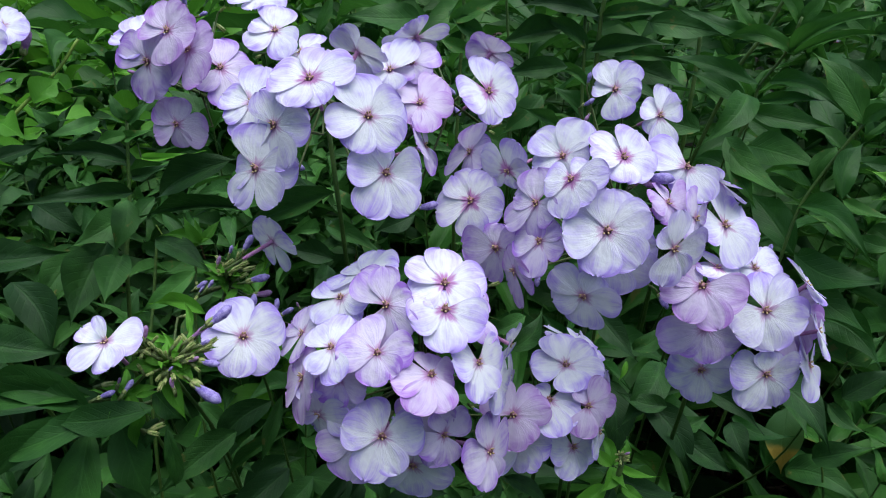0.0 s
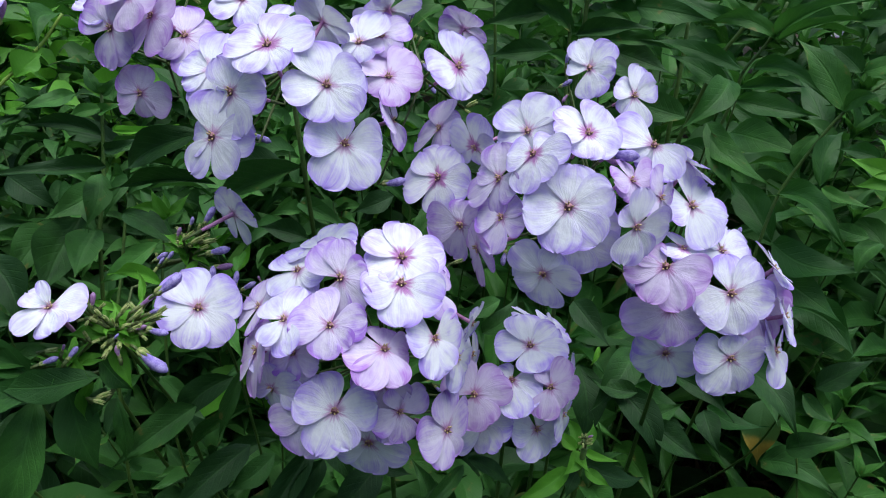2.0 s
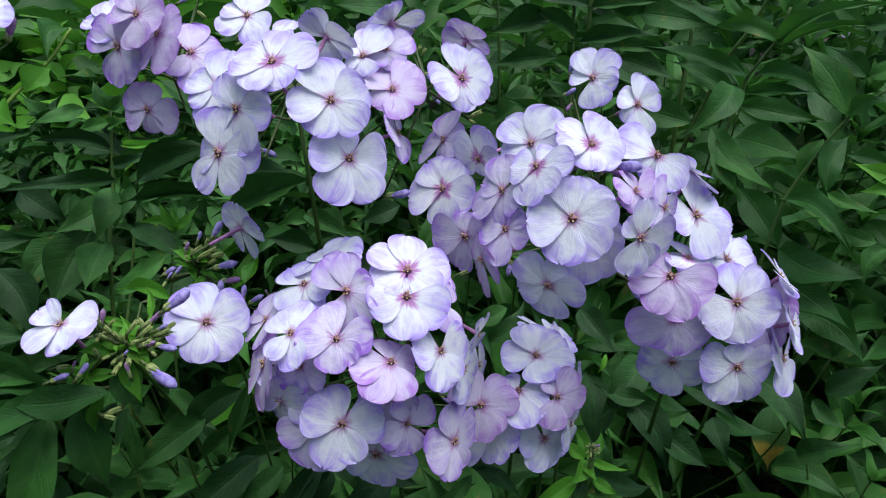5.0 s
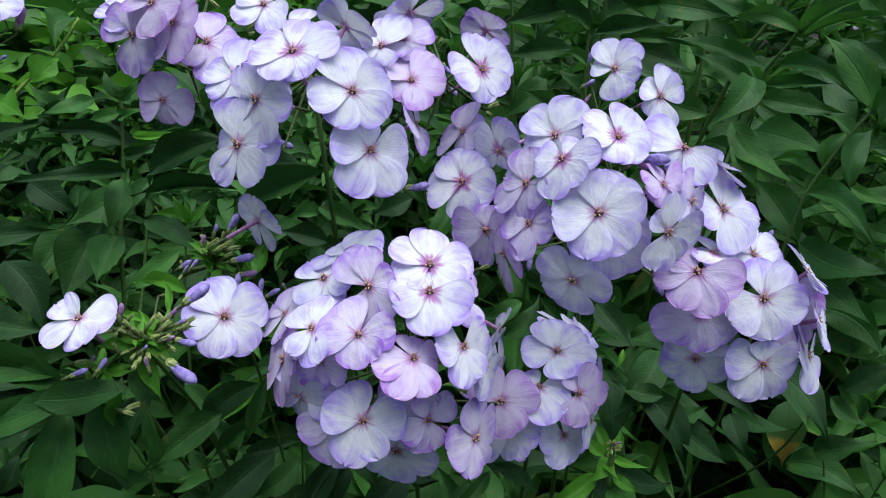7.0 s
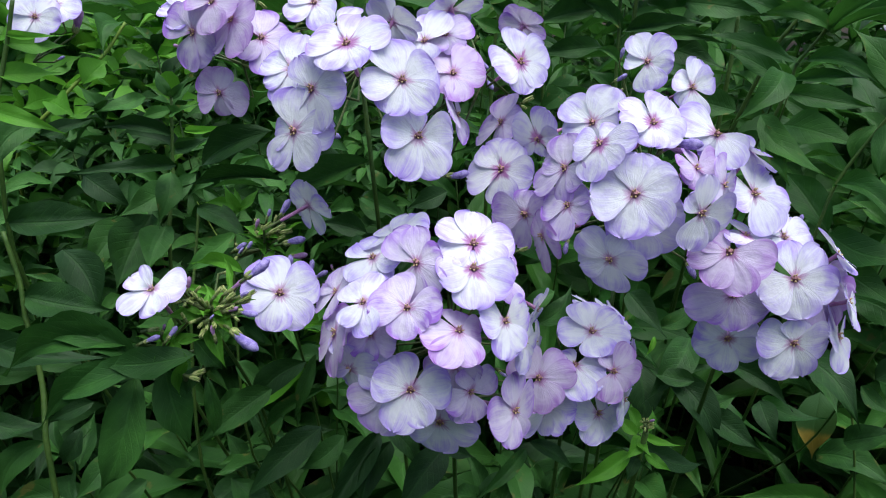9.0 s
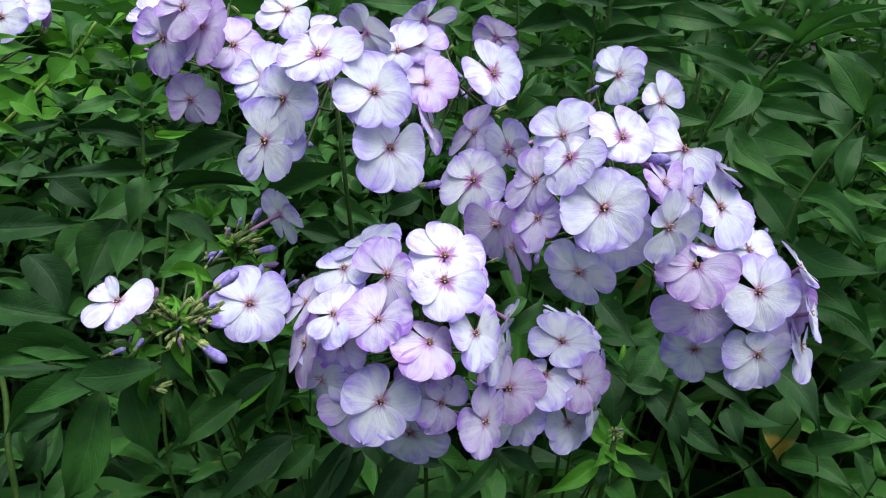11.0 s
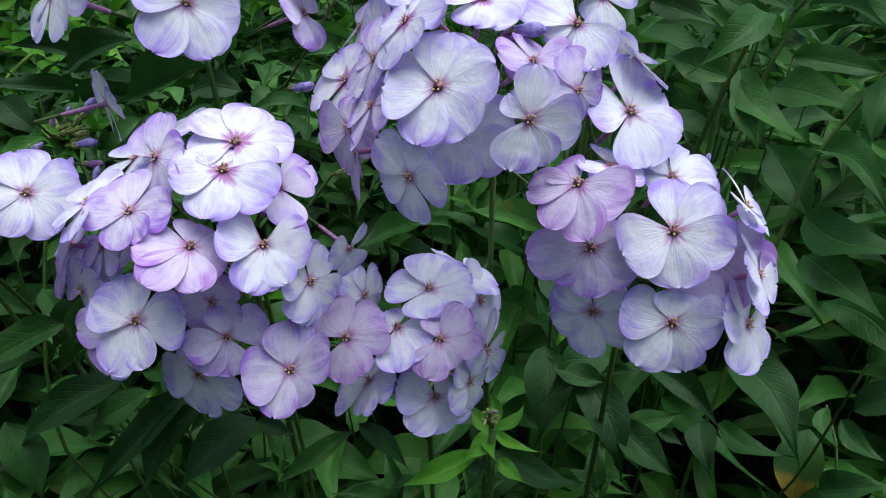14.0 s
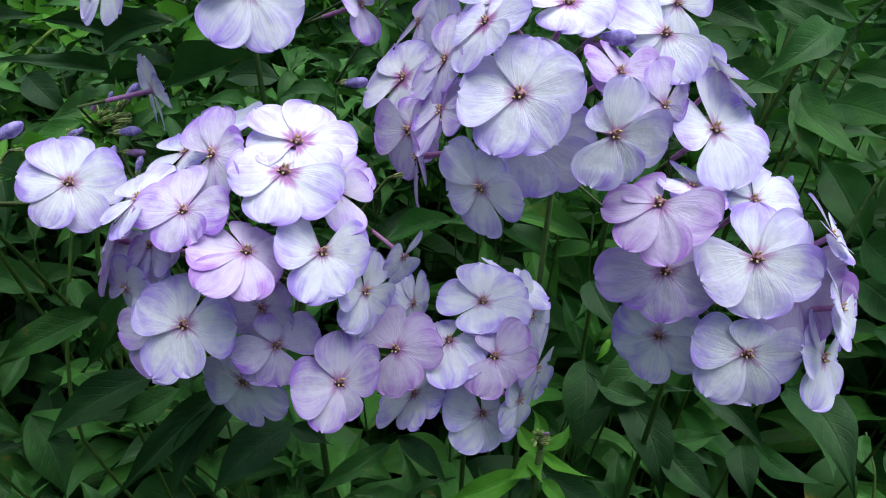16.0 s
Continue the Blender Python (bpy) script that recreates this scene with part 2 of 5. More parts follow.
def flower_core():
    """Corolla tube, dark throat and stamens; the face of the flower looks along +z, radius 1 at the petal tips."""
    bm = bmesh.new()
    tube_into(bm, [Vector((0, 0, z)) for z in (0.025, -0.10, -0.45, -0.95, -1.15)], [0.075, 0.066, 0.062, 0.058, 0.05], 8, 0, False)
    tube_into(bm, [Vector((0, 0, z)) for z in (0.030, 0.040, 0.022, -0.06)], [0.092, 0.062, 0.038, 0.018], 10, 1)
    rng = random.Random(5)
    for k in range(5):
        a = 1.25 * k + rng.uniform(-0.3, 0.3)
        r = rng.uniform(0.02, 0.07)
        p = Vector((r * math.cos(a), r * math.sin(a), 0.0))
        tip = p + Vector((0.055 * math.cos(a), 0.055 * math.sin(a), rng.uniform(0.05, 0.10)))
        tube_into(bm, [p, p.lerp(tip, 0.6), tip], [0.011, 0.024, 0.012], 5, 2)
    return from_bm("flower", bm, TUBE, THROAT, ANTHER)


CORE = flower_core()
STALK_ENDS = {}
dice = random.Random(11)


def flower(plant, centre, normal, radius, turns, lengths, tint, upright=None):
    """One open flower with five petals, each at its own angle and length; upright names a petal that stands folded up."""
    z = Vector(normal).normalized()
    x = Vector((0.13, 0.97, 0.21)).cross(z)
    core = part("flower", CORE, plant, {"pale": "white flower with lilac margins and a dark eye", "starred": "white and lilac flower with a magenta star", "lilac": "pale lilac flower with a dark eye", "magenta": "small bright magenta flower", "pink": "pinkish lilac flower with a dark eye"}[tint],
                basis(centre, x, z, radius, radius, radius))
    for k in range(5):
        gaps = sorted((turns[j] - turns[k]) % 360 for j in range(5) if j != k)
        span = min(gaps[0], 95) + min(360 - gaps[-1], 95)
        wide = min(1.14, max(0.74, span / 156)) * dice.uniform(0.92, 1.06) * (0.35 + 0.65 * lengths[k])
        tilt = dice.gauss(2, 4) + (14 if lengths[k] < 0.80 else 0)
        if k == upright:
            tilt, wide = -42, 0.3
        m = Matrix.Rotation(radians(turns[k]), 4, "Z") @ Matrix.Rotation(radians(tilt), 4, "Y") @ Matrix.Rotation(radians(dice.uniform(6, 11)), 4, "X")
        part("petal", PETALS[tint][dice.randrange(8)], core, "", m @ Matrix.Diagonal((lengths[k] * (0.75 if k == upright else 1.0), wide, 1.0, 1.0)))
    STALK_ENDS.setdefault(plant.name, []).append((Vector(centre) - z * radius * 1.1, -z))
    return core


def bud_mesh(material, twist):
    bm = bmesh.new()
    zs = (0.0, 0.12, 0.35, 0.60, 0.82, 0.95, 1.0)
    rs = (0.085, 0.095, 0.135, 0.180, 0.160, 0.080, 0.010)
    tube_into(bm, [Vector((0.04 * twist * math.sin(3 * z), 0, z)) for z in zs], rs, 8, 0)
    for v in bm.verts:
        a = math.atan2(v.co.y, v.co.x) + 2.5 * twist * v.co.z
        f = 1 + 0.13 * math.cos(3 * a) * min(1.0, v.co.z * 1.5)
        v.co.x, v.co.y = v.co.x * f, v.co.y * f
    return from_bm("bud", bm, material)


def calyx_mesh():
    bm = bmesh.new()
    for k in range(5):
        a = 2 * math.pi * k / 5
        d = Vector((math.cos(a), math.sin(a), 0))
        tube_into(bm, [Vector((0, 0, -0.05)) + d * 0.03, Vector((0, 0, 0.12)) + d * 0.075, Vector((0, 0, 0.34)) + d * 0.085, Vector((0, 0, 0.52)) + d * 0.11], [0.06, 0.085, 0.060, 0.008], 4, 0)
    return from_bm("calyx", bm, CALYX)


BUDS = [bud_mesh(BUD, t) for t in (-1.0, 0.6, 1.2)]
BUDS_PINK = [bud_mesh(BUD_PINK, t) for t in (-0.8, 0.9)]
CALYX_MESH = calyx_mesh()


def bud(plant, base, tip, pink=False, stout=1.0):
    base, tip = Vector(base), Vector(tip)
    n = (tip - base).length
    m = basis(base, (tip - base).orthogonal(), tip - base, n * stout, n * stout, n)
    ob = part("bud", (BUDS_PINK if pink else BUDS)[dice.randrange(2)], plant, "", m)
    part("calyx", CALYX_MESH, ob, "greenish calyx", Matrix.Diagonal((0.95, 0.95, 0.62, 1.0)))
    STALK_ENDS.setdefault(plant.name, []).append((base, (base - tip).normalized() * 0.25))


def tuft(plant, centre, n, size, seed):
    """A spray of narrow unopened calyces round the top of a stem."""
    rng = random.Random(seed)
    c = Vector(centre)
    for k in range(n):
        d = Vector((rng.uniform(-1, 1), rng.uniform(-1, 0.6), rng.uniform(-0.15, 1))).normalized()
        p = c + d * size * rng.uniform(0.5, 1.5)
        seedless_calyx(plant, p, p + d * rng.uniform(0.0035, 0.0060))


def seedless_calyx(plant, base, tip):
    """A spent or unopened greenish calyx."""
    base, tip = Vector(base), Vector(tip)
    n = (tip - base).length * 1.35
    part("calyx", CALYX_MESH, plant, "", basis(base, (tip - base).orthogonal(), tip - base, n * 0.8, n * 0.8, n))
    STALK_ENDS.setdefault(plant.name, []).append((base, (base - tip).normalized() * 0.25))


# leaves: unit length along +x from stalk to tip, width along y, face +z
def leaf_shape(seed, wide, belly, arch, fold):
    rng = random.Random(seed)
    w1, w2, side = rng.uniform(0, 6), rng.uniform(0, 6), rng.uniform(-0.16, 0.16)
    twist, curl = rng.uniform(-0.7, 0.7), rng.uniform(0.2, 1.0)

    def point(u, v):
        w = wide * 0.56 * max(0.0, math.sin(math.pi * u ** belly)) ** (0.88 + 1.00 * u) + 0.006 * (1 - u)
        z = 4 * arch * u * (1 - u) + fold * abs(v) * w * (1 - 0.3 * u) - 0.05 * w * v * v
        z += 0.030 * math.sin(8 * u + w1) * v * abs(v) + 0.022 * math.sin(15 * u + w2) * abs(v) ** 3
        z += w * v * twist * u - 0.14 * curl * u ** 4
        return (u, w * v + side * math.sin(math.pi * u), z)

    return point


def leaf_set(material, wide, seeds):
    out = []
    for k in range(seeds):
        rng = random.Random(k * 7 + int(wide * 1000))
        out.append(grid_mesh("leaf", 12, 6, leaf_shape(k, wide * rng.uniform(0.85, 1.15), rng.uniform(0.62, 0.82), rng.uniform(-0.01, 0.18), rng.uniform(0.3, 1.0)), material))
    return out


LEAVES = {
    "phlox": leaf_set(LEAF, 0.34, 8),
    "mid": leaf_set(LEAF_MID, 0.33, 7),
    "fresh": leaf_set(LEAF_FRESH, 0.30, 5),
    "lance": leaf_set(LEAF_TALL, 0.24, 7),
    "old": leaf_set(LEAF_OLD, 0.36, 3),
}


def bracts(plant, node, n, size):
    """Small pointed green leaves round a fork of a flower head."""
    node = Vector(node)
    for k in range(n):
        a = 2.4 * k + dice.uniform(-0.3, 0.3)
        d = Vector((math.cos(a), math.sin(a), dice.uniform(-0.1, 0.8))).normalized()
        leaf(plant, node, node + d * size * dice.uniform(0.7, 1.2), (-0.3 * d.x, -0.4, 1), dice.uniform(0.22, 0.34), "fresh")


def leaf(plant, base, tip, face, width=0.3, kind="phlox", label=""):
    """One leaf from base to tip whose upper side looks towards face; width is a share of its length."""
    base, tip = Vector(base), Vector(tip)
    n = (tip - base).length
    LEAF_BASES.setdefault(plant.name, []).append(base)
    wide = {"phlox": 0.34, "mid": 0.33, "fresh": 0.30, "lance": 0.24, "old": 0.36}[kind]
    return part("leaf", LEAVES[kind][dice.randrange(len(LEAVES[kind]))], plant, label, basis(base, tip - base, face, n, 0.94 * n * min(width, 0.42) / wide, n))


LEAF_BASES = {}


def carry_leaves(plant, x, y):
    """Thin stems that rise from the plant's foot to the leaves placed one by one."""
    rng = random.Random(int(1000 * x) + 7)
    tops = []
    for p in sorted(LEAF_BASES.get(plant.name, []), key=lambda q: -q.z):
        if p.z > 0.64 and len(tops) < 2 and all((p - q).xy.length > 0.07 for q in tops):
            tops.append(p)
    for p in tops:
        foot = Vector((0.6 * p.x + 0.4 * x, 0.6 * p.y + 0.4 * y + 0.26, 0.0))
        mid = Vector((p.x + rng.uniform(-0.008, 0.008), p.y + 0.03, p.z - 0.14))
        stem_part(plant, (foot, foot.lerp(mid, 0.6), mid, p), 0.0012, 0.0007)


def plant_base(name, x, y, label, category="flowering plant", group="phlox plants in the bed"):
    ob = new(name)
    ob.empty_display_size = 0.02
    ob.location = (x, y, 0)
    tagged(ob, label, category, group)
    return ob


def world_part(name, mesh, plant, label=""):
    """A part whose mesh is written in world places."""
    ob = part(name, mesh, plant, label)
    ob.matrix_basis = Matrix.Translation(-plant.location)
    return ob


def stem_part(plant, points, r0, r1, material=STEM, name="stem"):
    bm = bmesh.new()
    pts = [Vector(p) for p in points]
    steps = 5
    path = []
    for k in range(len(pts) - 1):
        a, b, c, d = pts[max(k - 1, 0)], pts[k], pts[k + 1], pts[min(k + 2, len(pts) - 1)]
        near = (c - b).length
        u = (c - a).normalized() * min(near, (b - a).length or near)
        v = (d - b).normalized() * min(near, (d - c).length or near)
        for s in range(steps):
            t = s / steps
            path.append(b * (1 + 2 * t) * (1 - t) ** 2 + u * t * (1 - t) ** 2 + c * t * t * (3 - 2 * t) + v * t * t * (t - 1))
    path.append(pts[-1])
    n = len(path) - 1
    tube_into(bm, path, [r0 + (r1 - r0) * k / n for k in range(n + 1)], 7)
    return world_part(name, from_bm(name, bm, material), plant)


def flower_stalks(plant, *nodes, spread=0.45):
    """The branched stalks that carry all flowers and buds of one head, each from the nearest fork of its stem."""
    bm = bmesh.new()
    nodes = [Vector(n) for n in nodes]
    for a in nodes[1:]:
        tube_into(bm, bend(nodes[0], a, 0.01), [0.0010] * 7, 6)
    for end, back in STALK_ENDS.get(plant.name, []):
        node = min(nodes, key=lambda n: (n - end).length)
        mid = node.lerp(end + back * 0.010, spread)
        path = [node, node.lerp(mid, 0.5), mid, end + back * 0.010, end]
        tube_into(bm, path, [0.0008, 0.0007, 0.0006, 0.0006, 0.0008], 5)
    return world_part("flower_stalk", from_bm("flower_stalk", bm, STALK), plant)


# ---- ground ----
def ground_mesh():
    bm = bmesh.new()
    xs = sorted({*[-40, -12, -5, 5, 12, 40], *[-2.4 + 0.1 * k for k in range(49)]})
    ys = sorted({*[-40, -12, -4, 10, 25, 60], *[-1 + 0.1 * k for k in range(51)]})
    rows = [[bm.verts.new((x, y, 0.03 * noise.noise((x * 3, y * 3, 0)) + 0.012 * noise.noise((x * 14, y * 14, 2)))) for x in xs] for y in ys]
    for a, b in zip(rows, rows[1:]):
        for k in range(len(xs) - 1):
            bm.faces.new((a[k], a[k + 1], b[k + 1], b[k])).smooth = True
    return from_bm("ground", bm, SOIL)


tagged(new("ground", ground_mesh()), "dark bark mulch and soil under the plants", "ground", kind="structure")

def sky_blocker_mesh():
    """An unseen hedge shape with an uneven leafy face, added round the open sides, behind the viewer, to block low sky
    light.
    """
    line = [(-2.9, 1.6), (-2.9, -1.7), (-2.5, -2.1), (2.7, -2.1), (3.1, -1.7), (3.1, -0.9)]
    path = []
    for (x0, y0), (x1, y1) in zip(line, line[1:]):
        n = max(1, round(math.hypot(x1 - x0, y1 - y0) / 0.12))
        path += [(x0 + (x1 - x0) * k / n, y0 + (y1 - y0) * k / n) for k in range(n)]
    path.append(line[-1])
    profile = [(0.0, 0.12 * k) for k in range(19)] + [(0.12 * k, 2.22) for k in range(6)] + [(0.6, 2.16 - 0.36 * k) for k in range(7)]
    bm = bmesh.new()
    rows = []
    for k, (x, y) in enumerate(path):
        (xa, ya), (xb, yb) = path[max(k - 1, 0)], path[min(k + 1, len(path) - 1)]
        d = Vector((yb - ya, xa - xb, 0)).normalized()
        row = []
        for out, z in profile:
            p = Vector((x, y, max(z, 0.0))) + d * out
            p += 0.10 * noise.noise_vector(p * 3.0) + 0.06 * noise.noise_vector(p * 11.0)
            row.append(bm.verts.new(p))
        rows.append(row)
    for a, b in zip(rows, rows[1:]):
        for j in range(len(profile) - 1):
            bm.faces.new((a[j], a[j + 1], b[j + 1], b[j]))
    return from_bm("backdrop", bm, SKY_BLOCKER)


tagged(new("backdrop", sky_blocker_mesh()), "unseen plain dark green hedge shape added to block low sky light", "hedge", kind="structure")

# ---- the flowering phlox ----
plant_a = plant_base("phlox_plant", 0.0, 0.0, "phlox with a loose head of white and lilac flowers")
flower(plant_a, (-0.1282, 0.3078, 0.8713), (-0.32, -0.67, 0.67), 0.0171, (43, 118, 157, 271, 341), (0.87, 1.02, 1.00, 1.00, 1.01), "pink")
flower(plant_a, (-0.1185, 0.3032, 0.8639), (-0.44, -0.67, 0.60), 0.0185, (9, 73, 145, 211, 287), (0.87, 0.72, 0.72, 1.00, 1.05), "pink")
flower(plant_a, (-0.1424, 0.3108, 0.8558), (-0.46, -0.80, 0.39), 0.0185, (226, 291, 35, 75, 129), (1.04, 1.00, 0.89, 0.92, 1.10), "lilac")
flower(plant_a, (-0.1312, 0.3009, 0.8279), (-0.33, -0.86, 0.40), 0.0154, (63, 130, 186, 265, 331), (0.86, 1.09, 1.00, 0.78, 1.16), "pink")
flower(plant_a, (-0.1073, 0.3090, 0.8534), (-0.02, -0.48, 0.88), 0.0175, (44, 106, 248, 297, 348), (0.84, 1.00, 0.89, 1.33, 1.04), "lilac")
flower(plant_a, (-0.0835, 0.3288, 0.8659), (0.06, -0.52, 0.85), 0.0163, (96, 162, 226, 304, 351), (1.00, 0.84, 1.02, 1.06, 0.72), "pale")
flower(plant_a, (-0.0815, 0.2655, 0.8520), (-0.22, -0.60, 0.77), 0.0174, (159, 78, 355, 260, 203), (1.02, 1.08, 0.74, 0.98, 0.82), "pale")
flower(plant_a, (-0.0531, 0.2529, 0.8667), (-0.09, -0.50, 0.86), 0.0169, (299, 23, 79, 173, 250), (0.89, 1.13, 1.00, 1.00, 0.98), "starred")
flower(plant_a, (-0.0298, 0.2446, 0.8542), (0.24, -0.72, 0.64), 0.0169, (267, 343, 49, 130, 213), (0.94, 1.00, 0.97, 1.09, 1.03), "pale")
flower(plant_a, (-0.0234, 0.2382, 0.8325), (0.48, -0.73, 0.49), 0.0170, (39, 140, 204, 274, 334), (1.00, 0.70, 0.99, 1.20, 1.17), "pale")
flower(plant_a, (-0.0682, 0.2462, 0.8498), (-0.51, -0.73, 0.45), 0.0177, (96, 159, 266, 335, 34), (0.93, 0.78, 1.07, 1.10, 0.72), "pale")
flower(plant_a, (-0.0771, 0.2414, 0.8328), (-0.36, -0.82, 0.45), 0.0186, (218, 297, 348, 71, 175), (1.03, 0.99, 1.06, 1.00, 0.73), "pale")
flower(plant_a, (-0.0115, 0.3077, 0.8362), (0.25, -0.48, 0.84), 0.0170, (14, 69, 154, 245, 302), (1.01, 1.27, 0.99, 0.75, 1.00), "pink")
flower(plant_a, (-0.0161, 0.3271, 0.8502), (0.14, -0.45, 0.88), 0.0161, (173, 101, 42, 322, 250), (0.82, 1.00, 1.02, 0.74, 0.74), "lilac")
flower(plant_a, (-0.0262, 0.3178, 0.8495), (-0.05, -0.47, 0.88), 0.0166, (87, 150, 205, 284, 64), (1.25, 1.00, 0.62, 0.68, 1.22), "pale")
flower(plant_a, (0.0223, 0.3110, 0.8410), (0.54, -0.55, 0.63), 0.0184, (230, 300, 352, 62, 126), (1.06, 0.93, 0.89, 1.09, 1.00), "starred")
flower(plant_a, (-0.0394, 0.2980, 0.8640), (0.27, 0.86, 0.42), 0.0142, (184, 64, 16, 304, 210), (1.00, 1.00, 1.00, 1.00, 1.00), "pale")
flower(plant_a, (-0.0139, 0.3450, 0.8584), (-0.35, 0.67, 0.65), 0.0180, (310, 286, 190, 118, 46), (1.00, 1.00, 1.00, 1.00, 1.00), "pale")
flower(plant_a, (0.0252, 0.3451, 0.8498), (0.48, 0.75, 0.47), 0.0140, (126, 6, 318, 246, 174), (1.00, 1.00, 1.00, 1.00, 1.00), "lilac")
flower(plant_a, (-0.0090, 0.2995, 0.8172), (0.93, -0.08, 0.36), 0.0160, (112, 352, 304, 232, 160), (1.00, 1.00, 1.00, 1.00, 1.00), "lilac")
flower(plant_a, (-0.1490, 0.3256, 0.8625), (-0.08, -0.48, 0.88), 0.0165, (122, 39, 327, 253, 174), (1.11, 0.74, 0.74, 0.85, 1.00), "pale")
flower(plant_a, (-0.0960, 0.3509, 0.8769), (-0.01, -0.27, 0.96), 0.0150, (130, 58, 330, 278, 214), (0.74, 0.74, 1.18, 1.00, 1.00), "pale")
flower(plant_a, (-0.0723, 0.3302, 0.8550), (-0.31, -0.18, 0.93), 0.0148, (135, 65, 351, 279, 204), (0.74, 1.07, 0.74, 0.74, 0.93), "pale")
bud(plant_a, (-0.0141, 0.2874, 0.7884), (-0.0023, 0.2873, 0.7910))
bud(plant_a, (-0.0790, 0.2988, 0.8082), (-0.0700, 0.2975, 0.8050))
bud(plant_a, (0.0020, 0.3788, 0.8215), (0.0074, 0.3749, 0.8166))
bud(plant_a, (0.0055, 0.3749, 0.8106), (0.0105, 0.3705, 0.8051))
bud(plant_a, (-0.0165, 0.3391, 0.8303), (-0.0119, 0.3348, 0.8233))
bud(plant_a, (-0.0068, 0.4143, 0.8351), (-0.0042, 0.4149, 0.8454))
bud(plant_a, (-0.1602, 0.4208, 0.8560), (-0.1609, 0.4199, 0.8646))
bud(plant_a, (-0.1546, 0.4217, 0.8507), (-0.1478, 0.4222, 0.8533))
seedless_calyx(plant_a, (-0.1439, 0.4241, 0.8449), (-0.1372, 0.4224, 0.8393))
seedless_calyx(plant_a, (-0.1414, 0.4268, 0.8529), (-0.1363, 0.4269, 0.8570))
seedless_calyx(plant_a, (-0.1166, 0.4079, 0.8334), (-0.1107, 0.4083, 0.8374))
seedless_calyx(plant_a, (-0.1145, 0.4077, 0.8306), (-0.1187, 0.4038, 0.8293))
seedless_calyx(plant_a, (0.0302, 0.3783, 0.7947), (0.0386, 0.3774, 0.7999))
seedless_calyx(plant_a, (0.0288, 0.3774, 0.7925), (0.0336, 0.3741, 0.7909))
seedless_calyx(plant_a, (-0.0051, 0.4109, 0.8235), (-0.0007, 0.4109, 0.8307))
seedless_calyx(plant_a, (-0.0014, 0.4107, 0.8225), (0.0021, 0.4104, 0.8291))
bud(plant_a, (-0.1820, 0.3814, 0.8275), (-0.1864, 0.3776, 0.8304), True)
NODE = Vector((-0.055, 0.290, 0.845))
flower_stalks(plant_a, NODE, (-0.125, 0.325, 0.835), (0.005, 0.325, 0.830), (-0.075, 0.345, 0.850))
stem_part(plant_a, ((-0.045, 0.330, 0.0), (-0.049, 0.320, 0.440), NODE), 0.0019, 0.0012)

plant_b = plant_base("phlox_plant", 0.0, 0.0, "phlox with a dense domed head of pale lilac flowers")
flower(plant_b, (0.0139, 0.2818, 0.7956), (-0.53, -0.58, 0.62), 0.0186, (41, 113, 174, 259, 328), (0.86, 1.04, 1.13, 1.00, 0.98), "starred")
flower(plant_b, (0.0307, 0.2771, 0.8141), (-0.77, -0.64, -0.06), 0.0145, (100, 140, 213, 303, 357), (1.35, 1.00, 0.62, 0.96, 1.18), "starred")
flower(plant_b, (0.0516, 0.2549, 0.8320), (-0.46, -0.61, 0.65), 0.0150, (172, 241, 335, 51, 125), (1.00, 0.62, 0.74, 1.18, 1.20), "pale")
flower(plant_b, (0.0520, 0.2358, 0.8308), (-0.51, -0.52, 0.69), 0.0145, (35, 158, 243, 296, 349), (0.70, 0.82, 1.16, 1.00, 1.13), "starred")
flower(plant_b, (0.0745, 0.2441, 0.8365), (0.18, -0.49, 0.85), 0.0157, (202, 273, 343, 70, 152), (1.01, 0.86, 0.89, 1.00, 1.05), "starred")
flower(plant_b, (0.0395, 0.2405, 0.8171), (-0.72, -0.55, 0.43), 0.0153, (298, 65, 135, 176, 241), (0.82, 1.00, 0.87, 1.21, 1.00), "lilac")
flower(plant_b, (0.0656, 0.2204, 0.8156), (-0.18, -0.78, 0.60), 0.0184, (256, 312, 21, 87, 181), (1.02, 1.01, 1.00, 0.93, 0.97), "pale")
flower(plant_b, (0.0578, 0.2127, 0.7888), (-0.51, -0.86, 0.00), 0.0156, (7, 87, 147, 218, 304), (0.76, 1.08, 0.94, 1.00, 1.03), "pale")
flower(plant_b, (0.0699, 0.2255, 0.8003), (-0.17, -0.90, 0.40), 0.0194, (275, 334, 11, 111, 183), (0.89, 1.05, 1.00, 0.72, 0.72), "pale")
flower(plant_b, (0.0408, 0.2303, 0.8044), (-0.74, -0.44, 0.51), 0.0153, (147, 236, 315, 17, 89), (1.00, 1.05, 0.77, 0.72, 0.72), "lilac")
flower(plant_b, (0.0247, 0.2520, 0.7871), (-0.47, -0.88, 0.09), 0.0185, (142, 206, 274, 346, 43), (1.00, 1.05, 0.72, 0.72, 0.62), "lilac")
flower(plant_b, (0.0318, 0.2374, 0.7841), (-0.92, -0.40, -0.07), 0.0171, (158, 87, 15, 305, 230), (0.84, 0.74, 0.74, 1.00, 1.00), "pink")
flower(plant_b, (0.0921, 0.2328, 0.8215), (0.62, -0.41, 0.67), 0.0138, (217, 261, 342, 45, 126), (1.00, 0.74, 0.72, 1.30, 0.72), "pink")
flower(plant_b, (0.1066, 0.2357, 0.8123), (0.68, -0.67, 0.31), 0.0137, (239, 300, 12, 67, 162), (1.08, 0.72, 0.72, 0.81, 1.00), "lilac")
flower(plant_b, (0.0138, 0.3047, 0.8113), (-0.75, -0.28, 0.60), 0.0170, (300, 10, 72, 163, 226), (0.79, 0.72, 1.00, 1.12, 0.72), "lilac")
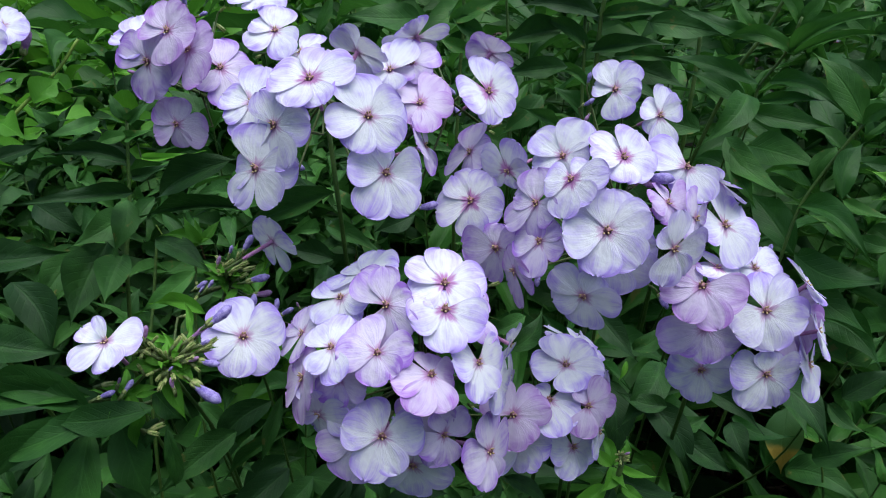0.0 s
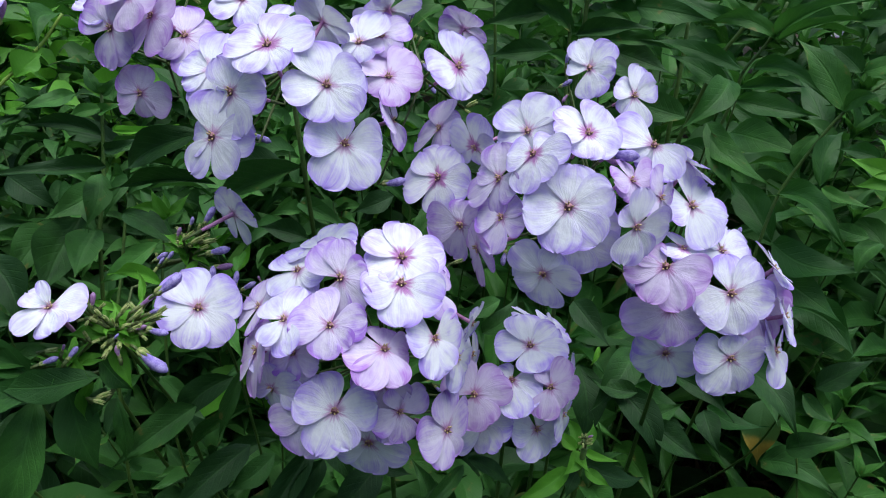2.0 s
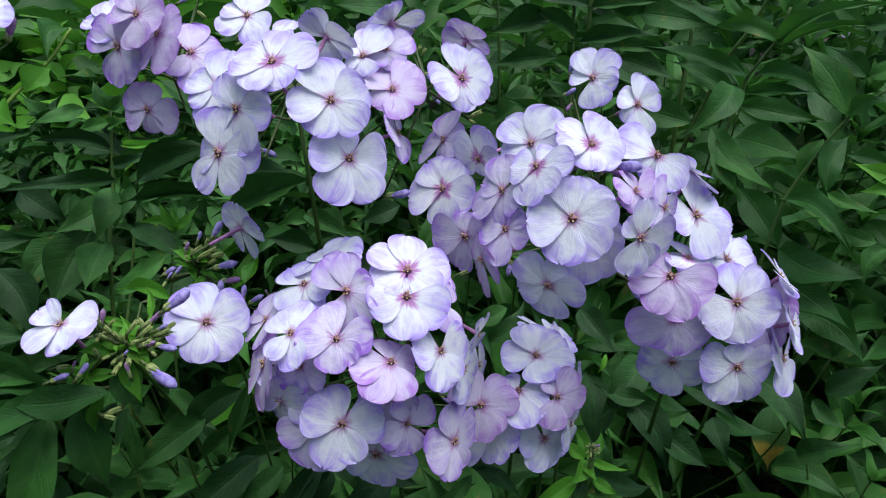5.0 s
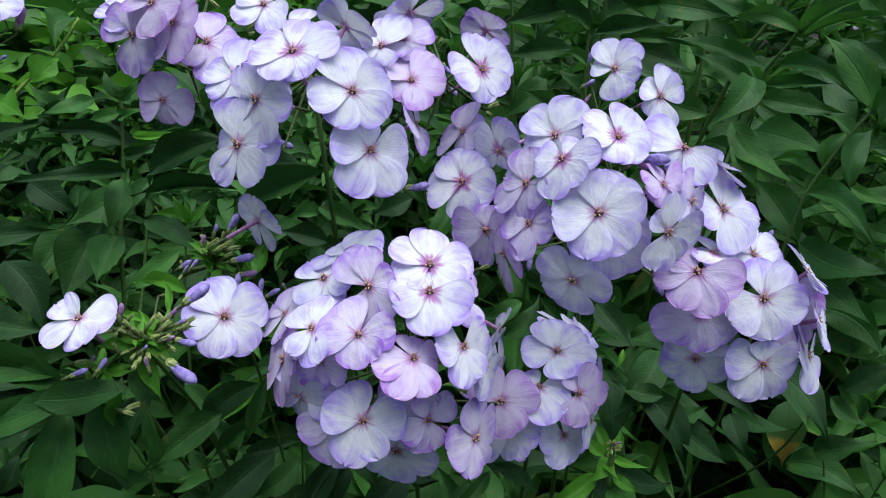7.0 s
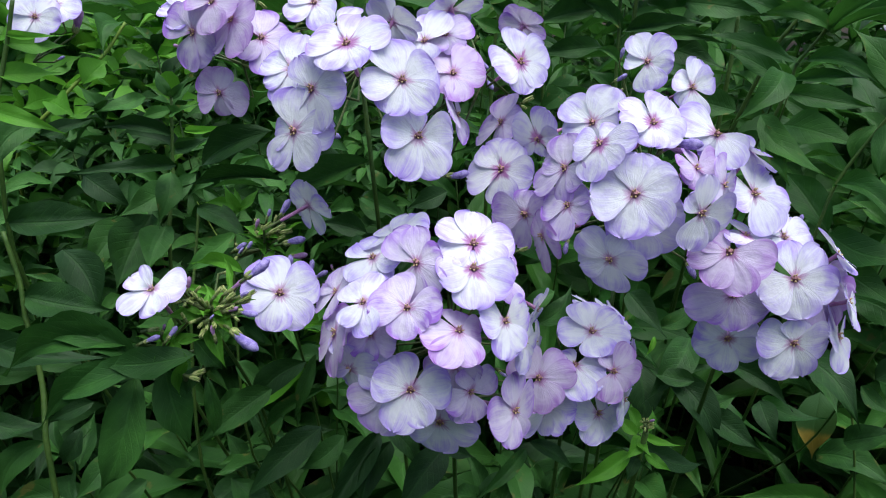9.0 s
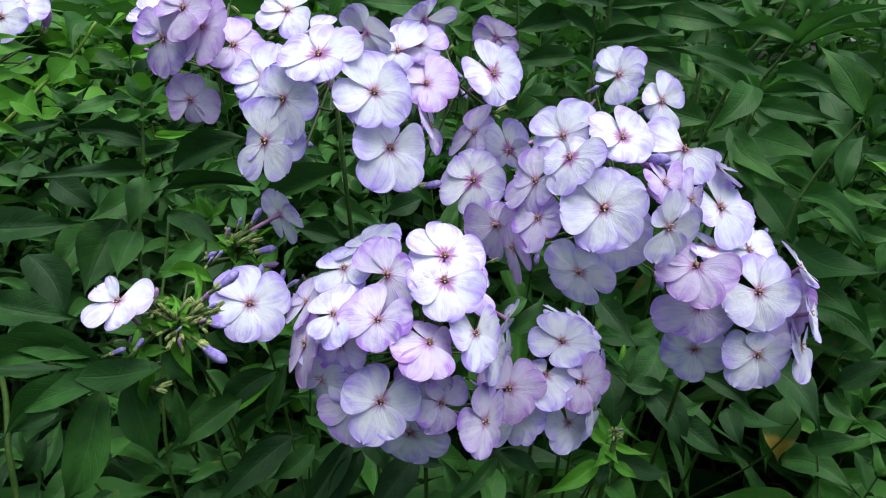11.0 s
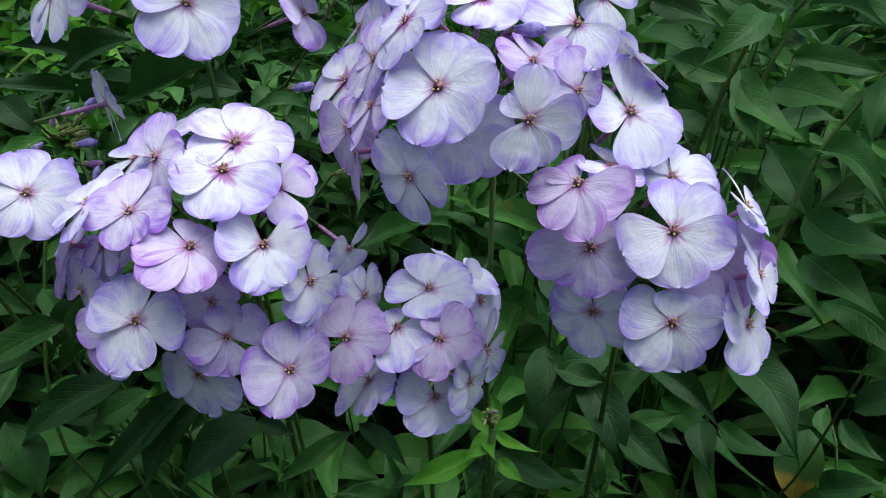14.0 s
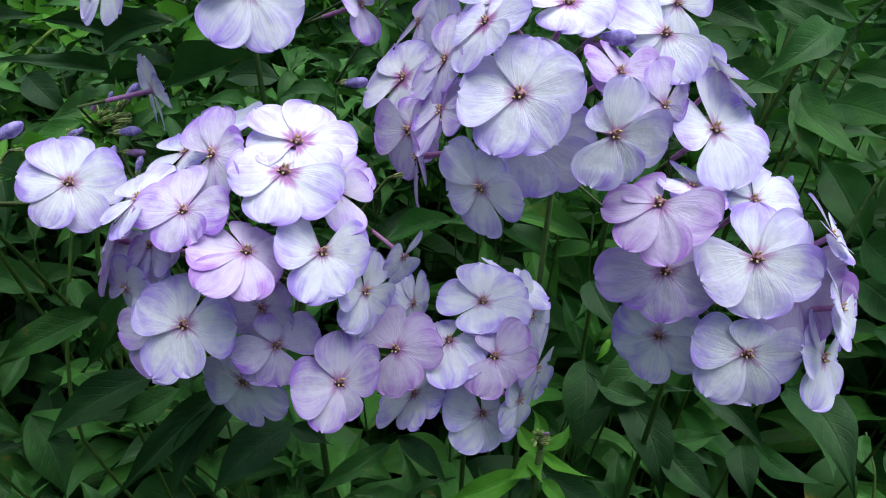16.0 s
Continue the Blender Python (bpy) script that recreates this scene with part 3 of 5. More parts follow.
flower(plant_b, (0.0932, 0.2190, 0.8080), (0.44, -0.87, 0.24), 0.0159, (348, 46, 130, 176, 299), (0.99, 1.09, 1.00, 0.62, 1.02), "pale")
bud(plant_b, (0.0831, 0.2435, 0.8274), (0.0953, 0.2382, 0.8293))
bud(plant_b, (0.0820, 0.2433, 0.8262), (0.0881, 0.2392, 0.8257), True)
bud(plant_b, (0.0472, 0.2594, 0.7687), (0.0456, 0.2538, 0.7632))
bud(plant_b, (0.1040, 0.2503, 0.7617), (0.1069, 0.2440, 0.7581))
bud(plant_b, (0.0799, 0.2427, 0.8238), (0.0837, 0.2420, 0.8282), True)
NODE = Vector((0.077, 0.272, 0.772))
flower_stalks(plant_b, NODE)
stem_part(plant_b, ((0.085, 0.295, 0.0), (0.081, 0.285, 0.426), NODE), 0.0019, 0.0012)

plant_c = plant_base("phlox_plant", 0.0, 0.0, "leaning phlox with a drooping head of pale lilac flowers")
flower(plant_c, (0.1412, 0.2227, 0.7733), (0.09, -0.78, 0.62), 0.0183, (295, 3, 59, 107, 223), (1.00, 1.06, 1.05, 0.94, 0.96), "pale")
flower(plant_c, (0.1451, 0.2131, 0.7447), (0.07, -0.94, 0.34), 0.0172, (24, 106, 189, 257, 310), (0.99, 0.62, 1.00, 1.09, 1.07), "pale")
flower(plant_c, (0.1202, 0.2222, 0.7388), (-0.22, -0.95, 0.23), 0.0165, (33, 139, 202, 257, 326), (0.87, 0.94, 1.00, 1.09, 1.06), "pale")
flower(plant_c, (0.1100, 0.2214, 0.7876), (-0.43, -0.56, 0.71), 0.0176, (332, 129, 174, 233, 277), (1.03, 0.71, 1.00, 0.98, 1.11), "pink")
flower(plant_c, (0.1240, 0.2446, 0.8036), (0.39, -0.52, 0.76), 0.0188, (207, 315, 8, 64, 111), (0.81, 1.04, 1.00, 0.89, 1.10), "pale")
flower(plant_c, (0.1195, 0.2316, 0.7899), (0.23, -0.10, 0.97), 0.0121, (222, 271, 15, 106, 153), (1.02, 0.93, 0.98, 1.02, 0.72), "starred")
flower(plant_c, (0.1400, 0.2393, 0.7843), (0.33, -0.39, 0.86), 0.0155, (35, 72, 153, 207, 297), (1.27, 1.00, 0.72, 0.62, 0.72), "pale")
flower(plant_c, (0.1166, 0.2214, 0.7648), (-0.04, -0.91, 0.42), 0.0170, (205, 229, 286, 351, 88), (1.28, 0.99, 0.98, 1.01, 0.72), "lilac")
flower(plant_c, (0.1585, 0.2308, 0.7600), (0.35, -0.79, 0.50), 0.0203, (269, 326, 26, 60, 170), (1.02, 0.98, 1.06, 0.89, 0.72), "pink")
flower(plant_c, (0.1719, 0.2251, 0.7391), (0.74, -0.51, 0.43), 0.0175, (150, 43, 354, 293, 210), (1.00, 1.00, 1.00, 1.00, 1.00), "pale")
flower(plant_c, (0.1645, 0.2359, 0.7778), (0.67, -0.02, 0.74), 0.0145, (140, 62, 21, 263, 238), (1.00, 1.00, 1.00, 1.00, 1.00), "pale")
flower(plant_c, (0.1716, 0.2272, 0.7579), (0.83, -0.28, 0.49), 0.0145, (66, 26, 266, 218, 146), (1.00, 1.00, 1.00, 1.00, 1.00), "pale")
flower(plant_c, (0.1042, 0.2504, 0.8291), (-0.01, -0.74, 0.68), 0.0153, (202, 263, 309, 334, 158), (0.73, 0.78, 1.13, 1.00, 1.29), "pale")
flower(plant_c, (0.1258, 0.2619, 0.8151), (0.59, 0.39, 0.71), 0.0140, (181, 103, 24, 319, 247), (1.00, 1.00, 1.00, 1.00, 1.00), "pale")
bud(plant_c, (0.1080, 0.2526, 0.7583), (0.1085, 0.2472, 0.7545))
bud(plant_c, (0.1524, 0.2533, 0.7820), (0.1533, 0.2542, 0.7877))
NODE = Vector((0.134, 0.252, 0.735))
flower_stalks(plant_c, NODE)
stem_part(plant_c, ((0.140, 0.285, 0.0), (0.136, 0.275, 0.410), NODE), 0.0019, 0.0012)

plant_d = plant_base("phlox_plant", 0.0, 0.0, "phlox with a round head of lilac and white flowers")
flower(plant_d, (0.0006, 0.2121, 0.7957), (0.22, -0.36, 0.91), 0.0175, (218, 338, 26, 102, 166), (0.86, 0.88, 1.05, 1.03, 1.00), "starred")
flower(plant_d, (0.0008, 0.2015, 0.7908), (0.32, -0.51, 0.80), 0.0179, (359, 70, 142, 215, 285), (1.02, 0.48, 0.48, 0.90, 1.00), "starred")
flower(plant_d, (-0.0223, 0.2020, 0.7926), (-0.40, -0.66, 0.63), 0.0161, (10, 89, 127, 248, 306), (0.69, 0.97, 1.21, 1.12, 1.00), "lilac")
flower(plant_d, (-0.0434, 0.2192, 0.7831), (-0.31, -0.25, 0.92), 0.0154, (135, 232, 301, 341, 55), (0.88, 1.00, 1.03, 1.04, 0.62), "pale")
flower(plant_d, (-0.0438, 0.1921, 0.7793), (-0.40, -0.35, 0.85), 0.0145, (130, 234, 288, 1, 70), (0.98, 0.89, 1.13, 0.72, 1.02), "pale")
flower(plant_d, (-0.0253, 0.1877, 0.7805), (-0.11, -0.69, 0.71), 0.0143, (12, 127, 185, 264, 319), (1.00, 1.09, 1.15, 0.92, 0.83), "lilac")
flower(plant_d, (-0.0046, 0.1842, 0.7724), (0.36, -0.42, 0.83), 0.0157, (258, 309, 22, 106, 207), (1.14, 1.00, 0.77, 0.62, 1.06), "pink")
flower(plant_d, (0.0142, 0.1942, 0.7694), (0.77, -0.39, 0.51), 0.0155, (314, 340, 50, 204, 289), (0.98, 0.94, 1.11, 1.00, 1.08), "pale")
flower(plant_d, (-0.0242, 0.1757, 0.7471), (-0.03, -0.84, 0.54), 0.0168, (304, 18, 123, 174, 256), (0.96, 1.01, 0.94, 1.00, 1.13), "pale")
flower(plant_d, (-0.0356, 0.1796, 0.7407), (-0.03, -0.93, 0.38), 0.0171, (206, 268, 355, 67, 158), (1.00, 1.10, 0.72, 0.72, 0.74), "lilac")
flower(plant_d, (0.0004, 0.1851, 0.7370), (0.58, -0.72, 0.38), 0.0143, (279, 321, 69, 138, 241), (1.02, 0.97, 1.01, 0.72, 0.99), "lilac")
flower(plant_d, (-0.0131, 0.1844, 0.7184), (-0.12, -0.97, 0.21), 0.0177, (270, 345, 55, 127, 197), (1.00, 1.05, 0.72, 0.72, 0.92), "pale")
flower(plant_d, (-0.0515, 0.1858, 0.7479), (-0.38, -0.89, 0.26), 0.0135, (81, 349, 282, 210, 127), (0.85, 1.23, 0.74, 0.74, 0.82), "pale")
flower(plant_d, (-0.0414, 0.1897, 0.7642), (-0.47, -0.70, 0.54), 0.0135, (115, 43, 332, 254, 190), (0.74, 0.74, 0.97, 0.82, 0.97), "lilac")
flower(plant_d, (-0.0580, 0.1948, 0.7605), (-0.79, -0.42, 0.45), 0.0174, (98, 26, 310, 240, 176), (0.74, 0.74, 0.93, 1.10, 1.00), "pink")
flower(plant_d, (0.0115, 0.2154, 0.7788), (0.57, -0.20, 0.80), 0.0150, (281, 313, 60, 80, 183), (0.73, 1.10, 0.90, 1.19, 0.72), "lilac")
flower(plant_d, (-0.0340, 0.2264, 0.7901), (-0.49, -0.01, 0.87), 0.0168, (3, 82, 133, 173, 278), (1.02, 0.97, 1.01, 0.99, 0.72), "pale")
flower(plant_d, (-0.0607, 0.2142, 0.7676), (-0.68, -0.23, 0.69), 0.0140, (92, 356, 284, 188, 140), (1.00, 1.00, 1.00, 1.00, 1.00), "lilac")
flower(plant_d, (-0.0064, 0.1913, 0.7461), (-0.20, -0.96, 0.20), 0.0145, (193, 262, 332, 47, 119), (1.00, 1.17, 0.84, 0.72, 0.72), "lilac")
flower(plant_d, (0.0239, 0.2038, 0.7501), (0.91, -0.34, 0.24), 0.0150, (215, 112, 23, 319, 287), (1.00, 0.93, 1.02, 1.05, 0.99), "pale")
flower(plant_d, (0.0309, 0.2250, 0.7515), (0.87, -0.37, -0.31), 0.0135, (121, 73, 11, 289, 241), (0.82, 0.74, 1.05, 0.74, 0.85), "pale")
flower(plant_d, (-0.0468, 0.1889, 0.7536), (-0.33, -0.68, 0.66), 0.0155, (137, 52, 349, 302, 189), (1.00, 1.00, 1.00, 1.00, 1.00), "pale")
flower(plant_d, (0.0322, 0.2343, 0.7241), (0.93, -0.20, 0.31), 0.0142, (206, 149, 88, 3, 291), (1.17, 0.83, 1.00, 0.74, 0.74), "pale")
bud(plant_d, (-0.0804, 0.2490, 0.7489), (-0.0735, 0.2515, 0.7521))
seedless_calyx(plant_d, (0.0224, 0.2414, 0.7733), (0.0280, 0.2409, 0.7759))
bud(plant_d, (-0.0690, 0.2456, 0.7568), (-0.0700, 0.2458, 0.7601), True)
seedless_calyx(plant_d, (-0.0364, 0.2042, 0.7333), (-0.0300, 0.2051, 0.7352))
NODE = Vector((-0.010, 0.226, 0.730))
flower_stalks(plant_d, NODE)
stem_part(plant_d, ((-0.002, 0.255, 0.0), (-0.006, 0.245, 0.404), NODE), 0.0019, 0.0012)

plant_e = plant_base("phlox_plant", 0.0, 0.0, "phlox with a small low head of lilac flowers")
flower(plant_e, (0.0202, 0.1871, 0.7242), (0.72, -0.59, 0.37), 0.0169, (295, 331, 58, 139, 231), (1.00, 0.90, 1.02, 1.02, 0.99), "lilac")
flower(plant_e, (0.0327, 0.2106, 0.7214), (-0.23, -0.77, 0.59), 0.0165, (9, 43, 133, 265, 305), (1.08, 1.00, 0.94, 1.04, 0.94), "pink")
flower(plant_e, (0.0594, 0.2317, 0.7326), (-0.02, -0.25, 0.97), 0.0177, (286, 354, 45, 111, 189), (0.93, 1.05, 1.00, 1.04, 0.96), "pale")
flower(plant_e, (0.0503, 0.2178, 0.7236), (-0.08, -0.43, 0.90), 0.0157, (136, 187, 286, 326, 2), (0.64, 0.72, 1.14, 1.06, 0.94), "pale")
flower(plant_e, (0.0676, 0.2131, 0.7246), (0.25, -0.77, 0.58), 0.0151, (276, 323, 18, 78, 130), (1.02, 0.81, 1.07, 1.00, 0.62), "pink")
flower(plant_e, (0.0648, 0.2168, 0.6916), (0.62, -0.57, 0.54), 0.0166, (202, 274, 320, 18, 85), (1.03, 1.00, 0.92, 1.08, 0.62), "pale")
flower(plant_e, (0.0392, 0.2138, 0.6980), (-0.66, -0.36, 0.66), 0.0161, (190, 256, 301, 345, 93), (1.23, 0.89, 1.01, 0.99, 0.72), "pale")
flower(plant_e, (0.0769, 0.2494, 0.7171), (0.90, -0.13, 0.42), 0.0180, (143, 25, 317, 263, 191), (1.00, 1.00, 1.00, 1.00, 1.00), "pale")
flower(plant_e, (0.0687, 0.2562, 0.7257), (0.45, 0.24, 0.86), 0.0180, (125, 62, 20, 285, 213), (1.00, 1.00, 1.00, 1.00, 1.00), "pale")
flower(plant_e, (0.0821, 0.2336, 0.7036), (0.96, -0.29, 0.07), 0.0180, (47, 13, 282, 210, 138), (1.00, 1.00, 1.00, 1.00, 1.00), "pale")
flower(plant_e, (0.0779, 0.2205, 0.6983), (0.88, -0.45, 0.15), 0.0140, (119, 40, 343, 263, 191), (1.00, 1.00, 1.00, 1.00, 1.00), "pale")
bud(plant_e, (0.0478, 0.2585, 0.7040), (0.0471, 0.2607, 0.7089))
bud(plant_e, (-0.0262, 0.2227, 0.7078), (-0.0227, 0.2191, 0.7065))
bud(plant_e, (0.0143, 0.2261, 0.7101), (0.0183, 0.2229, 0.7096))
NODE = Vector((0.054, 0.248, 0.678))
flower_stalks(plant_e, NODE)
stem_part(plant_e, ((0.060, 0.280, 0.0), (0.056, 0.270, 0.374), NODE), 0.0019, 0.0012)

plant_f = plant_base("phlox_plant", 0.0, 0.0, "phlox just opening, mostly buds and three open flowers")
flower(plant_f, (-0.0845, 0.2096, 0.7698), (0.33, -0.62, 0.71), 0.0175, (140, 205, 282, 333, 46), (1.00, 0.96, 1.00, 1.06, 1.02), "pale")
flower(plant_f, (-0.1216, 0.1773, 0.7951), (-0.16, -0.25, 0.95), 0.0140, (115, 157, 235, 305, 13), (0.95, 0.90, 1.00, 1.00, 1.01), "pale", 0)
flower(plant_f, (-0.0803, 0.2565, 0.7874), (0.60, 0.79, 0.04), 0.0150, (20, 95, 165, 235, 300), (1.0, 0.9, 0.95, 1.05, 1.05), "pale")
bud(plant_f, (-0.0960, 0.2594, 0.7793), (-0.0910, 0.2639, 0.7867))
bud(plant_f, (-0.1021, 0.2571, 0.7795), (-0.1002, 0.2589, 0.7841))
bud(plant_f, (-0.1071, 0.2527, 0.7760), (-0.1052, 0.2547, 0.7808), True)
bud(plant_f, (-0.0913, 0.2442, 0.7732), (-0.0809, 0.2468, 0.7746))
bud(plant_f, (-0.0899, 0.2451, 0.7650), (-0.0810, 0.2466, 0.7656), True)
bud(plant_f, (-0.0874, 0.2326, 0.7647), (-0.0862, 0.2367, 0.7720))
bud(plant_f, (-0.1179, 0.2476, 0.7665), (-0.1120, 0.2502, 0.7692))
bud(plant_f, (-0.1113, 0.2453, 0.7682), (-0.1080, 0.2475, 0.7721))
bud(plant_f, (-0.1162, 0.2468, 0.7644), (-0.1134, 0.2485, 0.7678))
bud(plant_f, (-0.0772, 0.2342, 0.7621), (-0.0760, 0.2377, 0.7687))
bud(plant_f, (-0.0893, 0.1894, 0.7926), (-0.0807, 0.1955, 0.7976))
bud(plant_f, (-0.0961, 0.1853, 0.7884), (-0.0880, 0.1909, 0.7925), True, 0.5)
bud(plant_f, (-0.0926, 0.1860, 0.7855), (-0.0885, 0.1874, 0.7870))
bud(plant_f, (-0.0913, 0.1803, 0.7833), (-0.0836, 0.1803, 0.7813))
bud(plant_f, (-0.0953, 0.1789, 0.7840), (-0.0909, 0.1802, 0.7850), True)
bud(plant_f, (-0.1004, 0.1733, 0.7842), (-0.0983, 0.1743, 0.7860))
bud(plant_f, (-0.1151, 0.1670, 0.7795), (-0.1120, 0.1705, 0.7830))
bud(plant_f, (-0.1224, 0.1632, 0.7808), (-0.1169, 0.1660, 0.7818))
bud(plant_f, (-0.1184, 0.1704, 0.7803), (-0.1173, 0.1716, 0.7830), True)
bud(plant_f, (-0.0923, 0.1731, 0.7793), (-0.0818, 0.1695, 0.7725))
bud(plant_f, (-0.0986, 0.1708, 0.7776), (-0.0995, 0.1727, 0.7820), True)
bud(plant_f, (-0.1125, 0.1850, 0.7886), (-0.1115, 0.1880, 0.7938), True)
seedless_calyx(plant_f, (-0.0996, 0.1815, 0.7895), (-0.0961, 0.1848, 0.7932))
seedless_calyx(plant_f, (-0.0956, 0.1819, 0.7874), (-0.0913, 0.1846, 0.7901))
seedless_calyx(plant_f, (-0.1107, 0.1814, 0.7868), (-0.1072, 0.1838, 0.7893))
seedless_calyx(plant_f, (-0.1111, 0.1852, 0.7879), (-0.1086, 0.1835, 0.7866))
seedless_calyx(plant_f, (-0.0957, 0.1791, 0.7844), (-0.0917, 0.1803, 0.7855))
seedless_calyx(plant_f, (-0.0925, 0.1783, 0.7817), (-0.0895, 0.1764, 0.7801))
seedless_calyx(plant_f, (-0.1095, 0.1669, 0.7609), (-0.1031, 0.1699, 0.7619))
seedless_calyx(plant_f, (-0.1105, 0.1660, 0.7607), (-0.1048, 0.1654, 0.7589))
seedless_calyx(plant_f, (-0.1017, 0.1773, 0.7813), (-0.0971, 0.1766, 0.7799))
seedless_calyx(plant_f, (-0.1033, 0.2541, 0.7757), (-0.0980, 0.2564, 0.7790))
seedless_calyx(plant_f, (-0.0993, 0.2493, 0.7757), (-0.0926, 0.2518, 0.7785))
seedless_calyx(plant_f, (-0.1045, 0.2525, 0.7741), (-0.1033, 0.2545, 0.7793))
seedless_calyx(plant_f, (-0.0956, 0.2485, 0.7725), (-0.0901, 0.2503, 0.7751))
seedless_calyx(plant_f, (-0.1168, 0.2486, 0.7671), (-0.1172, 0.2492, 0.7712))
seedless_calyx(plant_f, (-0.1229, 0.1687, 0.7819), (-0.1172, 0.1705, 0.7818))
seedless_calyx(plant_f, (-0.0963, 0.2534, 0.7762), (-0.0902, 0.2547, 0.7779))
seedless_calyx(plant_f, (-0.0940, 0.2510, 0.7752), (-0.0862, 0.2525, 0.7762))
seedless_calyx(plant_f, (-0.1167, 0.2460, 0.7636), (-0.1183, 0.2419, 0.7621))
seedless_calyx(plant_f, (-0.1111, 0.2168, 0.7749), (-0.1064, 0.2177, 0.7757))
seedless_calyx(plant_f, (-0.1117, 0.1765, 0.7820), (-0.1130, 0.1770, 0.7857))
NODE = Vector((-0.1105, 0.1926, 0.7666))
REAR = Vector((-0.1090, 0.2641, 0.7567))
for fork in ((-0.1026, 0.1808, 0.7808), (-0.1019, 0.2534, 0.7702), (-0.106, 0.257, 0.765), (-0.101, 0.189, 0.777), (-0.110, 0.187, 0.775), (-0.120, 0.176, 0.770)):
    bracts(plant_f, fork, 7, 0.014)
tuft(plant_f, (-0.1026, 0.1808, 0.7808), 16, 0.007, 1)
tuft(plant_f, (-0.0942, 0.1845, 0.7831), 9, 0.004, 2)
tuft(plant_f, (-0.1019, 0.2534, 0.7702), 14, 0.006, 3)
tuft(plant_f, (-0.1113, 0.1815, 0.7872), 5, 0.004, 4)
flower_stalks(plant_f, NODE, REAR, (-0.1177, 0.1738, 0.7499), (-0.1242, 0.1782, 0.7655))
stem_part(plant_f, ((-0.110, 0.300, 0.0), (-0.113, 0.228, 0.667), NODE), 0.0011, 0.0008)
stem_part(plant_f, ((-0.100, 0.330, 0.0), (-0.109, 0.294, 0.637), REAR), 0.0011, 0.0008)

plant_g = plant_base("phlox_plant", 0.0, 0.0, "phlox with a small head of two open flowers")
flower(plant_g, (0.0911, 0.3327, 0.8345), (-0.40, -0.73, 0.56), 0.0164, (148, 266, 338, 37, 101), (0.77, 1.00, 0.83, 1.04, 1.08), "pale")
flower(plant_g, (0.1133, 0.3216, 0.8244), (0.35, -0.73, 0.59), 0.0160, (175, 268, 304, 53, 98), (0.69, 0.72, 1.15, 1.00, 1.10), "pale")
bud(plant_g, (0.0889, 0.3887, 0.8181), (0.0901, 0.3887, 0.8259))
bud(plant_g, (0.0862, 0.3849, 0.8058), (0.0929, 0.3831, 0.8112))
bud(plant_g, (0.0914, 0.3824, 0.8023), (0.0879, 0.3792, 0.7980), True)
NODE = Vector((0.105, 0.345, 0.760))
flower_stalks(plant_g, NODE)
stem_part(plant_g, ((0.115, 0.375, 0.0), (0.111, 0.365, 0.435), NODE), 0.0019, 0.0012)


# ---- leaves ----
plant_l1 = plant_base("phlox_shoot", 0.0, 0.0, "leafy dark green phlox shoot without flowers", "plant", "phlox shoots in the bed")
plant_l2 = plant_base("phlox_shoot", 0.0, 0.0, "low phlox shoot with broad worn leaves", "plant", "phlox shoots in the bed")
plant_l3 = plant_base("phlox_shoot", 0.0, 0.0, "pale green phlox shoot with one open flower", "plant", "phlox shoots in the bed")
plant_l4 = plant_base("phlox_shoot", 0.0, 0.0, "leafy dark green phlox shoot without flowers", "plant", "phlox shoots in the bed")
plant_l5 = plant_base("young_shoot", 0.0, 0.0, "fresh bright green shoot among dark leaves", "plant", "young shoots in the bed")
plant_l6 = plant_base("phlox_shoot", 0.0, 0.0, "shaded phlox shoot with broad dark leaves", "plant", "phlox shoots in the bed")
plant_r1 = plant_base("phlox_shoot", 0.0, 0.0, "phlox shoot with large pointed dark leaves", "plant", "phlox shoots in the bed")
plant_r2 = plant_base("leafy_shoot", 0.0, 0.0, "leaning green shoot with paired leaves", "plant", "leafy shoots behind the flowers")
plant_r3 = plant_base("phlox_shoot", 0.0, 0.0, "low shaded phlox shoot", "plant", "phlox shoots in the bed")
plant_r4 = plant_base("leafy_shoot", 0.0, 0.0, "tall green shoot with lance-shaped leaves", "plant", "leafy shoots behind the flowers")
plant_r5 = plant_base("leafy_shoot", 0.0, 0.0, "tall green shoot with lance-shaped leaves", "plant", "leafy shoots behind the flowers")
plant_t1 = plant_base("leafy_shoot", 0.0, 0.0, "tall green shoot with lance-shaped leaves", "plant", "leafy shoots behind the flowers")
plant_br = plant_base("phlox_shoot", 0.0, 0.0, "low phlox shoot with broad leaves over bare mulch", "plant", "phlox shoots in the bed")
plant_h = plant_base("young_shoot", 0.0, 0.0, "young bright green shoot with a tight bud head", "plant", "young shoots in the bed")
seedless_calyx(plant_h, (0.0872, 0.2115, 0.6918), (0.0857, 0.2131, 0.6949))
seedless_calyx(plant_h, (0.0877, 0.2110, 0.6915), (0.0885, 0.2128, 0.6956))
seedless_calyx(plant_h, (0.0882, 0.2109, 0.6916), (0.0911, 0.2111, 0.6951))
seedless_calyx(plant_h, (0.0881, 0.2101, 0.6910), (0.0926, 0.2095, 0.6943))
seedless_calyx(plant_h, (0.0886, 0.2094, 0.6905), (0.0919, 0.2076, 0.6925))
seedless_calyx(plant_h, (0.0863, 0.2079, 0.6925), (0.0856, 0.2042, 0.6916))
seedless_calyx(plant_h, (0.0866, 0.2104, 0.6906), (0.0834, 0.2085, 0.6904))
seedless_calyx(plant_h, (0.0867, 0.2116, 0.6917), (0.0834, 0.2117, 0.6930))
bud(plant_h, (0.0880, 0.2098, 0.6947), (0.0905, 0.2088, 0.6970), True)
NODE = Vector((0.0887, 0.2112, 0.6854))
